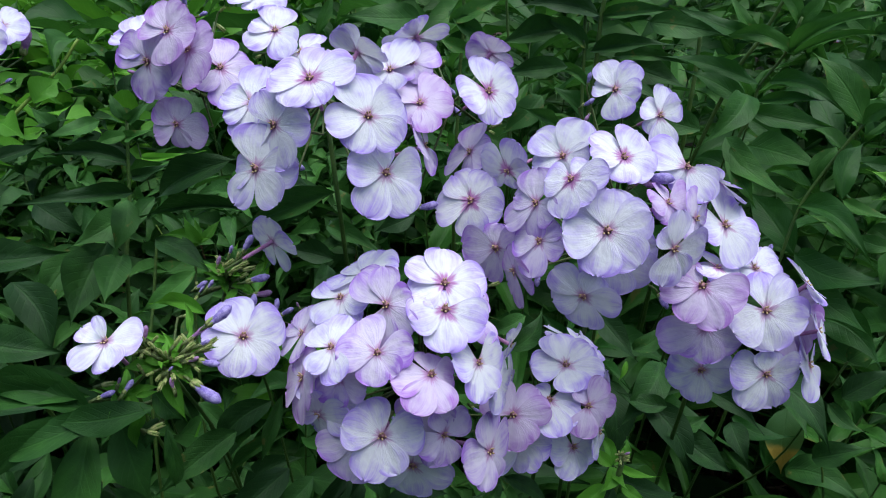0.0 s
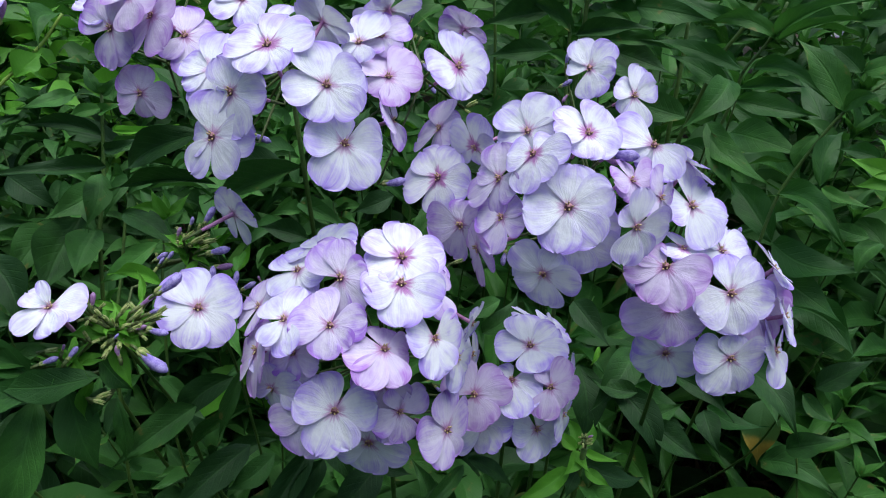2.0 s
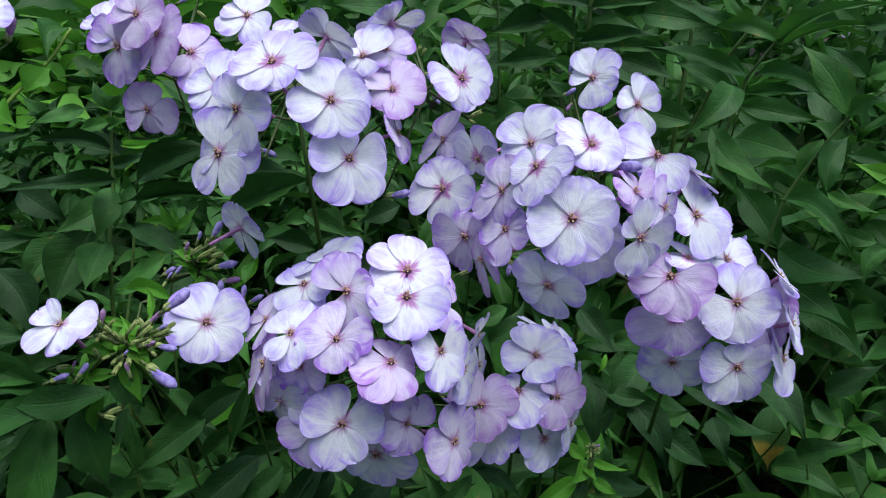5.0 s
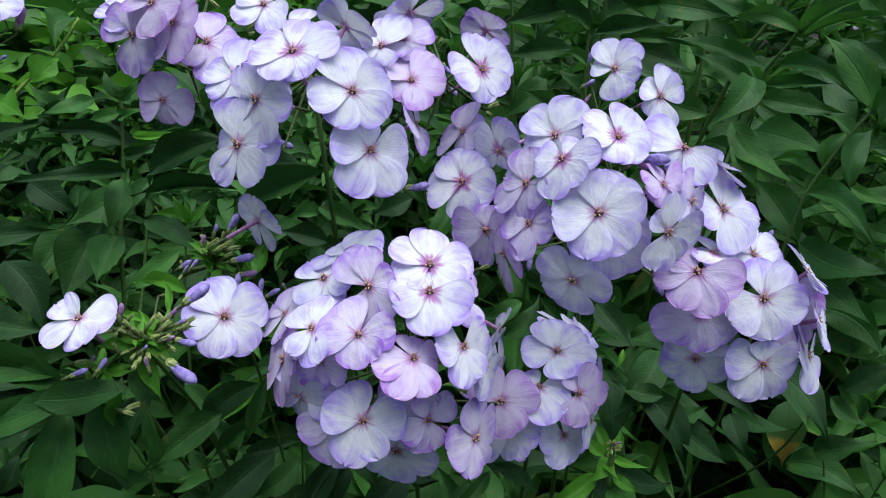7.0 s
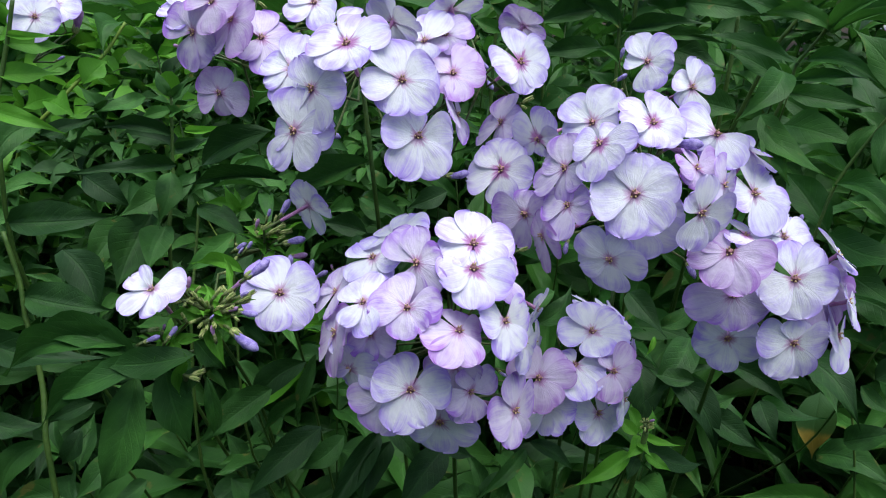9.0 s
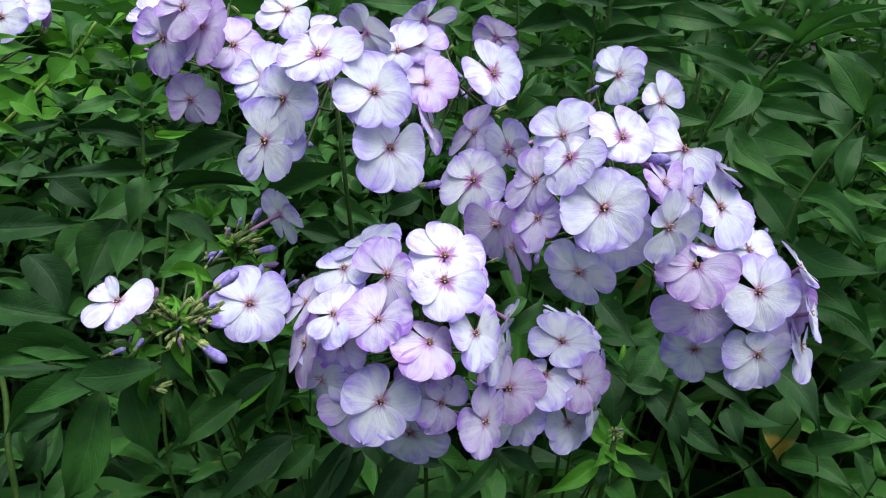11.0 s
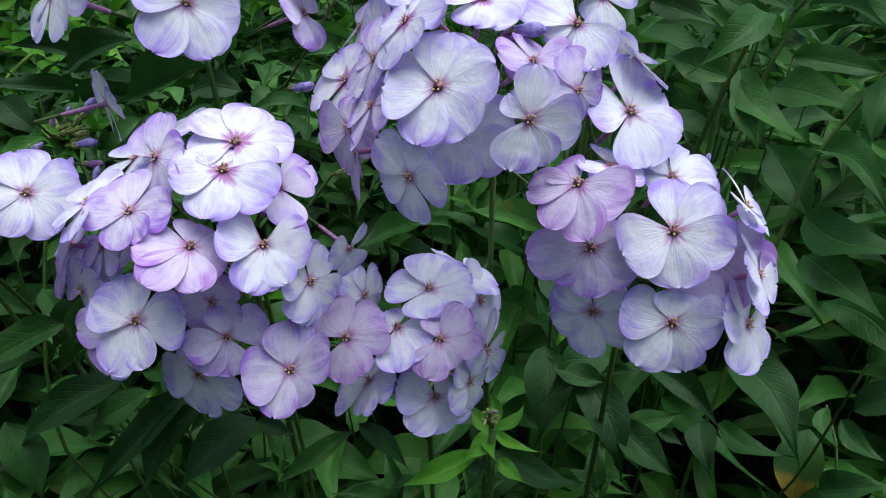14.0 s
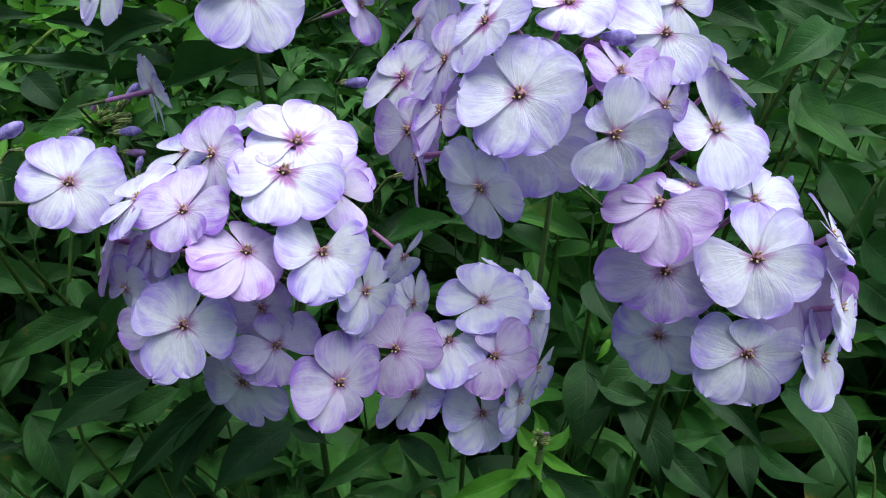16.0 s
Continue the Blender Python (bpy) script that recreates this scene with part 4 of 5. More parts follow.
flower_stalks(plant_h, NODE)
stem_part(plant_h, ((0.090, 0.230, 0.0), (0.090, 0.230, 0.4), NODE), 0.0022, 0.0015)
stem_part(plant_l1, ((-0.2193, 0.4866, 0.0000), (-0.2330, 0.3546, 0.5531), (-0.2293, 0.3866, 0.6838), (-0.2269, 0.4071, 0.7162), (-0.2263, 0.4205, 0.7424), (-0.2247, 0.4354, 0.7764)), 0.0017, 0.0012)
stem_part(plant_l1, ((-0.6400, 0.6000, 0.0000), (-0.4900, 0.5900, 0.6450), (-0.4435, 0.6305, 0.7004), (-0.4177, 0.6560, 0.7247), (-0.4015, 0.6706, 0.7399), (-0.3823, 0.6884, 0.7652)), 0.0022, 0.0016, STEM_PALE)
stem_part(plant_l4, ((-0.1671, 0.3941, 0.0000), (-0.1786, 0.2569, 0.5574), (-0.1771, 0.2941, 0.6844), (-0.1763, 0.3140, 0.7096), (-0.1745, 0.3345, 0.7400)), 0.0012, 0.0009)
stem_part(plant_l5, ((-0.1373, 0.4043, 0.0000), (-0.1481, 0.2700, 0.5836), (-0.1473, 0.3043, 0.7128), (-0.1470, 0.3143, 0.7271), (-0.1474, 0.3241, 0.7432)), 0.0010, 0.0007)
stem_part(plant_l2, ((-0.2098, 0.2983, 0.0000), (-0.2079, 0.1593, 0.5467), (-0.2198, 0.1983, 0.6707), (-0.2268, 0.2212, 0.6966), (-0.2363, 0.2405, 0.7267), (-0.2393, 0.2500, 0.7420), (-0.2459, 0.2612, 0.7666)), 0.0017, 0.0012)
stem_part(plant_l3, ((-0.3193, 0.4950, 0.0000), (-0.3412, 0.3671, 0.6508), (-0.3293, 0.3950, 0.7826), (-0.3239, 0.4077, 0.8061), (-0.3183, 0.4179, 0.8262), (-0.3130, 0.4266, 0.8463)), 0.0018, 0.0014)
stem_part(plant_r2, ((0.2270, 0.4458, 0.0000), (0.2006, 0.3234, 0.5840), (0.2170, 0.3458, 0.7172), (0.2267, 0.3592, 0.7488), (0.2400, 0.3648, 0.7761), (0.2529, 0.3669, 0.8005), (0.2678, 0.3636, 0.8199)), 0.0012, 0.0009)
stem_part(plant_r4, ((0.2215, 0.5339, 0.0000), (0.1937, 0.4199, 0.6211), (0.2115, 0.4339, 0.7566), (0.2202, 0.4408, 0.7840), (0.2231, 0.4448, 0.7991), (0.2350, 0.4455, 0.8207), (0.2409, 0.4485, 0.8443)), 0.0014, 0.0010)
stem_part(plant_r4, ((0.2254, 0.5715, 0.0000), (0.1875, 0.4689, 0.6655), (0.2154, 0.4715, 0.7986), (0.2281, 0.4727, 0.8229), (0.2411, 0.4742, 0.8572)), 0.0018, 0.0013)
stem_part(plant_r5, ((0.1320, 0.6177, 0.0000), (0.1164, 0.4992, 0.6083), (0.1220, 0.5177, 0.7451), (0.1264, 0.5319, 0.7886), (0.1278, 0.5409, 0.8235), (0.1299, 0.5439, 0.8393)), 0.0024, 0.0017)
stem_part(plant_r5, ((0.1250, 0.6043, 0.0000), (0.1158, 0.4823, 0.5997), (0.1150, 0.5043, 0.7355), (0.1146, 0.5161, 0.7654), (0.1144, 0.5271, 0.7993), (0.1133, 0.5348, 0.8284)), 0.0018, 0.0013)
stem_part(plant_r5, ((0.2261, 0.6438, 0.0000), (0.2118, 0.5259, 0.6081), (0.2161, 0.5438, 0.7452), (0.2186, 0.5538, 0.7771), (0.2192, 0.5613, 0.8039)), 0.0023, 0.0017)
stem_part(plant_r5, ((0.0696, 0.6947, 0.0000), (0.0646, 0.5791, 0.6473), (0.0596, 0.5947, 0.7851), (0.0580, 0.5997, 0.8038), (0.0562, 0.6050, 0.8269)), 0.0017, 0.0012)
stem_part(plant_t1, ((0.0233, 0.6596, 0.0000), (0.0103, 0.5401, 0.5972), (0.0133, 0.5596, 0.7339), (0.0156, 0.5740, 0.7759), (0.0188, 0.5826, 0.8080), (0.0175, 0.5877, 0.8304)), 0.0019, 0.0014)
stem_part(plant_r3, ((0.2846, 0.4265, 0.0000), (0.2849, 0.2816, 0.4663), (0.2746, 0.3265, 0.5847), (0.2720, 0.3377, 0.5943), (0.2695, 0.3456, 0.6010)), 0.0009, 0.0007)
leaf(plant_l1, (-0.2259, 0.4241, 0.7499), (-0.2714, 0.4041, 0.7652), (0.38, -0.66, 0.65), 0.22, "phlox")
leaf(plant_l1, (-0.1198, 0.3360, 0.7920), (-0.1778, 0.3428, 0.7582), (0.29, -0.67, 0.68), 0.23, "phlox")
leaf(plant_l1, (-0.2118, 0.3957, 0.7517), (-0.1802, 0.3937, 0.7665), (0.33, -0.67, 0.66), 0.27, "phlox")
leaf(plant_l1, (-0.1978, 0.3868, 0.7697), (-0.1550, 0.3855, 0.7771), (0.31, -0.69, 0.66), 0.14, "fresh")
leaf(plant_l1, (-0.2539, 0.4529, 0.7689), (-0.2809, 0.4246, 0.7688), (0.40, -0.67, 0.63), 0.31, "mid")
leaf(plant_l1, (-0.4003, 0.7113, 0.7563), (-0.3941, 0.6522, 0.7441), (0.41, -0.71, 0.57), 0.44, "mid")
leaf(plant_l1, (-0.2158, 0.3993, 0.7379), (-0.2761, 0.3563, 0.7538), (0.39, -0.62, 0.67), 0.19, "phlox")
leaf(plant_l1, (-0.2237, 0.4034, 0.7299), (-0.2290, 0.3722, 0.7025), (0.35, -0.62, 0.70), 0.44, "phlox")
leaf(plant_l1, (-0.2450, 0.3983, 0.6964), (-0.2555, 0.3417, 0.6639), (0.37, -0.57, 0.74), 0.40, "phlox")
leaf(plant_l1, (-0.2322, 0.3895, 0.6909), (-0.2281, 0.3448, 0.6812), (0.35, -0.58, 0.74), 0.44, "phlox")
leaf(plant_l1, (-0.2378, 0.4220, 0.7081), (-0.2629, 0.3789, 0.7051), (0.37, -0.61, 0.70), 0.43, "phlox")
leaf(plant_l1, (-0.2988, 0.4145, 0.7207), (-0.2632, 0.4098, 0.6944), (0.40, -0.59, 0.70), 0.44, "phlox")
leaf(plant_l1, (-0.2994, 0.3638, 0.6862), (-0.2666, 0.3273, 0.6463), (0.41, -0.50, 0.76), 0.44, "phlox")
leaf(plant_l1, (-0.2713, 0.4111, 0.6835), (-0.2875, 0.3556, 0.6627), (0.40, -0.54, 0.74), 0.44, "phlox")
leaf(plant_l1, (-0.1834, 0.3618, 0.6577), (-0.1438, 0.3409, 0.6443), (0.25, -0.54, 0.80), 0.43, "phlox")
leaf(plant_l1, (-0.1595, 0.3665, 0.6842), (-0.1822, 0.3370, 0.6777), (0.28, -0.57, 0.78), 0.44, "phlox")
leaf(plant_l1, (-0.2248, 0.4351, 0.7756), (-0.2326, 0.4383, 0.7965), (0.36, -0.70, 0.62), 0.35, "mid")
leaf(plant_l1, (-0.2248, 0.4351, 0.7756), (-0.2081, 0.4375, 0.7927), (0.34, -0.71, 0.62), 0.32, "mid")
leaf(plant_l1, (-0.2249, 0.4346, 0.7745), (-0.2421, 0.4300, 0.7867), (0.37, -0.69, 0.62), 0.38, "fresh")
leaf(plant_l1, (-0.2256, 0.4306, 0.7651), (-0.2003, 0.4238, 0.7765), (0.34, -0.69, 0.64), 0.31, "mid")
leaf(plant_l1, (-0.2255, 0.4314, 0.7670), (-0.2474, 0.4181, 0.7634), (0.37, -0.68, 0.64), 0.30, "mid")
leaf(plant_l3, (-0.2577, 0.3367, 0.7967), (-0.2665, 0.2962, 0.7833), (0.48, -0.60, 0.64), 0.44, "phlox")
leaf(plant_l3, (-0.3106, 0.4001, 0.7596), (-0.2864, 0.4305, 0.7611), (0.44, -0.63, 0.64), 0.27, "phlox")
leaf(plant_l3, (-0.2663, 0.3104, 0.8141), (-0.2266, 0.3094, 0.8025), (0.47, -0.62, 0.63), 0.27, "fresh")
leaf(plant_l3, (-0.3217, 0.4140, 0.8215), (-0.2936, 0.4435, 0.8120), (0.47, -0.67, 0.57), 0.33, "fresh")
leaf(plant_l3, (-0.3197, 0.4167, 0.8257), (-0.2775, 0.4213, 0.8268), (0.47, -0.68, 0.56), 0.15, "fresh")
leaf(plant_l3, (-0.3282, 0.4035, 0.8035), (-0.3003, 0.4340, 0.7956), (0.48, -0.65, 0.59), 0.33, "fresh")
leaf(plant_l2, (-0.2500, 0.2717, 0.7654), (-0.1963, 0.2842, 0.7642), (0.44, -0.57, 0.70), 0.33, "phlox")
leaf(plant_l2, (-0.2370, 0.2468, 0.7351), (-0.1912, 0.2474, 0.7270), (0.42, -0.50, 0.76), 0.39, "phlox")
leaf(plant_l2, (-0.2334, 0.2063, 0.7412), (-0.1694, 0.2084, 0.7335), (0.43, -0.47, 0.78), 0.26, "phlox")
leaf(plant_l2, (-0.2004, 0.2182, 0.6873), (-0.2230, 0.2079, 0.6812), (0.40, -0.42, 0.82), 0.44, "phlox")
leaf(plant_l2, (-0.2515, 0.2042, 0.6884), (-0.2201, 0.2109, 0.6814), (0.43, -0.40, 0.81), 0.44, "phlox")
leaf(plant_l2, (-0.2272, 0.2071, 0.6686), (-0.2451, 0.1816, 0.6499), (0.42, -0.37, 0.83), 0.44, "phlox")
leaf(plant_l2, (-0.2134, 0.2180, 0.6665), (-0.2251, 0.2044, 0.6498), (0.39, -0.39, 0.83), 0.44, "phlox")
leaf(plant_a, (-0.1201, 0.3423, 0.7568), (-0.1900, 0.3454, 0.7514), (0.29, -0.65, 0.70), 0.13, "phlox")
leaf(plant_a, (-0.0554, 0.2968, 0.7923), (-0.1106, 0.2938, 0.7708), (0.19, -0.68, 0.71), 0.20, "phlox")
leaf(plant_a, (-0.0768, 0.3762, 0.6967), (-0.1107, 0.3747, 0.7072), (0.16, -0.63, 0.76), 0.37, "phlox")
leaf(plant_a, (-0.0701, 0.3377, 0.7475), (-0.0311, 0.3151, 0.7399), (0.10, -0.65, 0.76), 0.24, "phlox")
leaf(plant_a, (-0.0701, 0.3482, 0.7453), (-0.0499, 0.3330, 0.7341), (0.11, -0.65, 0.75), 0.41, "phlox")
leaf(plant_a, (-0.0736, 0.3410, 0.7161), (-0.0829, 0.3044, 0.7041), (0.15, -0.60, 0.79), 0.31, "phlox")
leaf(plant_a, (-0.0895, 0.3823, 0.7513), (-0.1291, 0.3799, 0.7462), (0.19, -0.68, 0.71), 0.37, "phlox")
leaf(plant_a, (-0.0213, 0.4328, 0.7006), (-0.0538, 0.4241, 0.6906), (0.06, -0.67, 0.74), 0.44, "phlox")
leaf(plant_l4, (-0.1670, 0.3184, 0.7493), (-0.1313, 0.3018, 0.7363), (0.29, -0.62, 0.73), 0.32, "phlox")
leaf(plant_f, (-0.1225, 0.2620, 0.7670), (-0.1505, 0.2498, 0.7508), (0.30, -0.59, 0.75), 0.31, "mid")
leaf(plant_f, (-0.1075, 0.2296, 0.7662), (-0.1389, 0.2396, 0.7652), (0.29, -0.58, 0.76), 0.21, "fresh")
leaf(plant_f, (-0.1388, 0.1814, 0.7636), (-0.1965, 0.1708, 0.7544), (0.41, -0.46, 0.79), 0.20, "mid")
leaf(plant_f, (-0.1250, 0.1707, 0.7665), (-0.1704, 0.1603, 0.7527), (0.38, -0.46, 0.80), 0.24, "mid")
leaf(plant_f, (-0.1077, 0.1694, 0.7695), (-0.1465, 0.1647, 0.7689), (0.34, -0.48, 0.80), 0.32, "mid")
leaf(plant_f, (-0.1376, 0.1729, 0.7539), (-0.1534, 0.1437, 0.7115), (0.35, -0.41, 0.84), 0.31, "mid")
leaf(plant_f, (-0.1262, 0.1755, 0.7563), (-0.1180, 0.1640, 0.7190), (0.30, -0.45, 0.84), 0.34, "mid")
leaf(plant_f, (-0.1164, 0.1766, 0.7588), (-0.1194, 0.1688, 0.7454), (0.31, -0.48, 0.82), 0.33, "fresh")
leaf(plant_f, (-0.1101, 0.1768, 0.7710), (-0.1029, 0.1784, 0.7527), (0.29, -0.51, 0.81), 0.40, "mid")
leaf(plant_f, (-0.1125, 0.1811, 0.7455), (-0.1127, 0.1721, 0.7158), (0.28, -0.46, 0.84), 0.20, "mid")
leaf(plant_f, (-0.1032, 0.2492, 0.7686), (-0.1147, 0.2493, 0.7758), (0.26, -0.59, 0.77), 0.20, "fresh")
leaf(plant_f, (-0.1008, 0.2493, 0.7675), (-0.0904, 0.2450, 0.7651), (0.23, -0.59, 0.78), 0.25, "fresh")
leaf(plant_f, (-0.0983, 0.2489, 0.7655), (-0.1033, 0.2381, 0.7627), (0.24, -0.58, 0.78), 0.28, "fresh")
leaf(plant_f, (-0.1040, 0.1852, 0.7833), (-0.0916, 0.1747, 0.7731), (0.27, -0.50, 0.82), 0.30, "fresh")
leaf(plant_f, (-0.1063, 0.1828, 0.7789), (-0.1191, 0.1760, 0.7834), (0.31, -0.50, 0.81), 0.38, "fresh")
leaf(plant_f, (-0.1062, 0.1818, 0.7778), (-0.0962, 0.1688, 0.7625), (0.28, -0.48, 0.83), 0.26, "fresh")
leaf(plant_f, (-0.1143, 0.1719, 0.7729), (-0.1058, 0.1748, 0.7735), (0.30, -0.48, 0.82), 0.25, "fresh")
leaf(plant_f, (-0.1033, 0.2022, 0.7778), (-0.1082, 0.2139, 0.7868), (0.28, -0.55, 0.79), 0.20, "fresh")
leaf(plant_f, (-0.1050, 0.1888, 0.7847), (-0.1188, 0.1930, 0.7856), (0.31, -0.52, 0.79), 0.21, "fresh")
leaf(plant_f, (-0.1085, 0.2523, 0.7670), (-0.1004, 0.2531, 0.7725), (0.24, -0.59, 0.77), 0.24, "fresh")
leaf(plant_f, (-0.0957, 0.2466, 0.7612), (-0.0866, 0.2364, 0.7607), (0.22, -0.57, 0.79), 0.23, "fresh")
leaf(plant_f, (-0.1200, 0.1735, 0.7659), (-0.1266, 0.1637, 0.7614), (0.33, -0.45, 0.83), 0.37, "fresh")
leaf(plant_f, (-0.1117, 0.1767, 0.7563), (-0.1170, 0.1691, 0.7455), (0.29, -0.45, 0.85), 0.37, "phlox")
leaf(plant_f, (-0.1363, 0.1773, 0.7574), (-0.1873, 0.1767, 0.7687), (0.40, -0.47, 0.79), 0.25, "mid")
leaf(plant_f, (-0.1318, 0.1726, 0.7573), (-0.1711, 0.1508, 0.7450), (0.38, -0.44, 0.81), 0.26, "mid")
leaf(plant_l5, (-0.1415, 0.3183, 0.7475), (-0.1615, 0.3134, 0.7560), (0.28, -0.63, 0.72), 0.30, "fresh")
leaf(plant_l5, (-0.1415, 0.3183, 0.7475), (-0.1484, 0.3204, 0.7659), (0.28, -0.63, 0.72), 0.30, "fresh")
leaf(plant_l5, (-0.1415, 0.3183, 0.7475), (-0.1309, 0.3311, 0.7576), (0.28, -0.63, 0.72), 0.26, "fresh")
leaf(plant_l5, (-0.1415, 0.3183, 0.7475), (-0.1467, 0.3296, 0.7588), (0.28, -0.63, 0.72), 0.24, "fresh")
leaf(plant_l5, (-0.1415, 0.3183, 0.7475), (-0.1349, 0.3186, 0.7513), (0.28, -0.63, 0.72), 0.34, "fresh")
leaf(plant_l5, (-0.1415, 0.3183, 0.7475), (-0.1558, 0.3157, 0.7462), (0.28, -0.63, 0.72), 0.30, "fresh")
leaf(plant_l6, (-0.1032, 0.2210, 0.6982), (-0.1375, 0.1937, 0.6838), (0.25, -0.46, 0.85), 0.36, "phlox")
leaf(plant_l6, (-0.0764, 0.2230, 0.6973), (-0.1137, 0.2107, 0.6724), (0.20, -0.47, 0.86), 0.15, "phlox")
leaf(plant_l6, (-0.0890, 0.2243, 0.6476), (-0.1179, 0.2091, 0.6460), (0.20, -0.43, 0.88), 0.35, "phlox")
leaf(plant_l6, (-0.1254, 0.2365, 0.7019), (-0.1074, 0.2284, 0.6854), (0.24, -0.50, 0.84), 0.44, "phlox")
leaf(plant_l6, (-0.0888, 0.2378, 0.7019), (-0.1173, 0.2162, 0.6786), (0.21, -0.49, 0.85), 0.36, "phlox")
leaf(plant_l6, (-0.1697, 0.1815, 0.6937), (-0.1812, 0.1592, 0.6855), (0.36, -0.38, 0.85), 0.44, "phlox")
leaf(plant_l6, (-0.1589, 0.1817, 0.6729), (-0.1744, 0.1661, 0.6717), (0.33, -0.37, 0.87), 0.44, "phlox")
leaf(plant_l6, (-0.1214, 0.1915, 0.6635), (-0.1026, 0.1772, 0.6315), (0.43, -0.32, 0.84), 0.38, "phlox")
leaf(plant_l6, (-0.0797, 0.2195, 0.6720), (-0.1166, 0.1829, 0.6534), (0.42, -0.37, 0.83), 0.25, "phlox")
leaf(plant_l6, (-0.0672, 0.2171, 0.6681), (-0.0908, 0.2012, 0.6587), (0.38, -0.39, 0.84), 0.41, "phlox")
leaf(plant_l6, (-0.0479, 0.2190, 0.6714), (-0.0762, 0.1743, 0.6447), (0.35, -0.37, 0.86), 0.24, "phlox")
leaf(plant_l6, (-0.0421, 0.2166, 0.6659), (-0.0547, 0.1812, 0.6417), (0.32, -0.38, 0.87), 0.30, "phlox")
leaf(plant_d, (-0.0762, 0.2207, 0.7242), (-0.0875, 0.2015, 0.6953), (0.18, -0.50, 0.85), 0.16, "phlox")
leaf(plant_d, (-0.0131, 0.2122, 0.6679), (-0.0367, 0.1797, 0.6501), (0.27, -0.39, 0.88), 0.33, "phlox")
leaf(plant_d, (0.0297, 0.2136, 0.6673), (0.0018, 0.1872, 0.6566), (0.18, -0.42, 0.89), 0.19, "phlox")
leaf(plant_d, (0.0317, 0.2164, 0.6692), (0.0561, 0.2070, 0.6573), (0.10, -0.45, 0.89), 0.29, "phlox")
leaf(plant_d, (-0.0145, 0.2143, 0.6635), (0.0042, 0.2152, 0.6566), (0.22, -0.43, 0.87), 0.38, "phlox")
leaf(plant_d, (-0.0463, 0.2278, 0.6634), (-0.0284, 0.2144, 0.6431), (0.28, -0.42, 0.86), 0.44, "phlox")
leaf(plant_h, (0.0876, 0.2202, 0.6728), (0.0779, 0.2282, 0.6801), (-0.00, -0.49, 0.87), 0.41, "fresh")
leaf(plant_h, (0.0876, 0.2202, 0.6728), (0.0825, 0.2401, 0.6776), (-0.01, -0.50, 0.87), 0.30, "fresh")
leaf(plant_h, (0.0887, 0.2203, 0.6730), (0.0997, 0.2379, 0.6762), (-0.03, -0.50, 0.87), 0.27, "fresh")
leaf(plant_h, (0.0886, 0.2170, 0.6767), (0.1090, 0.2096, 0.6787), (-0.05, -0.47, 0.88), 0.22, "fresh")
leaf(plant_h, (0.0876, 0.2166, 0.6763), (0.0777, 0.2038, 0.6722), (-0.00, -0.46, 0.89), 0.43, "fresh")
leaf(plant_h, (0.0887, 0.2162, 0.6761), (0.0921, 0.2025, 0.6778), (-0.02, -0.46, 0.89), 0.44, "fresh")
leaf(plant_h, (0.0835, 0.2133, 0.6670), (0.0519, 0.1978, 0.6574), (0.04, -0.44, 0.90), 0.23, "fresh")
leaf(plant_h, (0.0910, 0.2185, 0.6650), (0.1298, 0.2207, 0.6523), (-0.07, -0.45, 0.89), 0.31, "phlox")
leaf(plant_h, (0.0914, 0.2125, 0.6665), (0.1044, 0.2060, 0.6624), (-0.04, -0.45, 0.89), 0.44, "fresh")
leaf(plant_h, (0.0871, 0.2118, 0.6659), (0.0807, 0.2008, 0.6574), (-0.00, -0.44, 0.90), 0.44, "phlox")
leaf(plant_e, (0.1061, 0.3079, 0.6489), (0.1072, 0.2646, 0.6199), (-0.05, -0.52, 0.85), 0.43, "phlox")
leaf(plant_e, (0.1338, 0.2731, 0.6603), (0.1061, 0.2860, 0.6613), (-0.21, -0.49, 0.84), 0.44, "phlox")
leaf(plant_e, (0.0448, 0.3334, 0.6511), (0.0681, 0.3508, 0.6765), (-0.09, -0.57, 0.82), 0.44, "phlox")
leaf(plant_e, (0.0566, 0.3473, 0.6695), (0.0296, 0.3419, 0.6589), (-0.07, -0.58, 0.81), 0.44, "phlox")
leaf(plant_e, (0.1281, 0.3289, 0.6550), (0.1496, 0.3384, 0.6766), (-0.23, -0.55, 0.81), 0.44, "phlox")
leaf(plant_e, (0.1026, 0.3328, 0.6811), (0.1227, 0.3021, 0.6697), (-0.19, -0.55, 0.81), 0.44, "phlox")
leaf(plant_e, (0.1387, 0.3061, 0.6660), (0.1047, 0.2692, 0.6451), (-0.21, -0.50, 0.84), 0.36, "phlox")
leaf(plant_br, (0.1224, 0.2846, 0.6553), (0.1475, 0.2458, 0.6245), (-0.12, -0.50, 0.86), 0.37, "phlox")
leaf(plant_br, (0.1437, 0.2667, 0.6418), (0.1714, 0.2464, 0.6324), (-0.17, -0.48, 0.86), 0.44, "phlox")
leaf(plant_br, (0.1528, 0.3060, 0.5973), (0.1840, 0.3112, 0.6123), (-0.16, -0.50, 0.85), 0.36, "phlox")
leaf(plant_br, (0.1734, 0.3116, 0.5945), (0.1882, 0.3046, 0.5931), (-0.18, -0.49, 0.85), 0.41, "phlox")
leaf(plant_br, (0.2575, 0.2978, 0.6418), (0.2871, 0.2982, 0.6695), (-0.41, -0.45, 0.79), 0.44, "phlox")
leaf(plant_br, (0.2620, 0.3046, 0.5744), (0.2905, 0.2929, 0.6016), (-0.38, -0.41, 0.83), 0.44, "phlox")
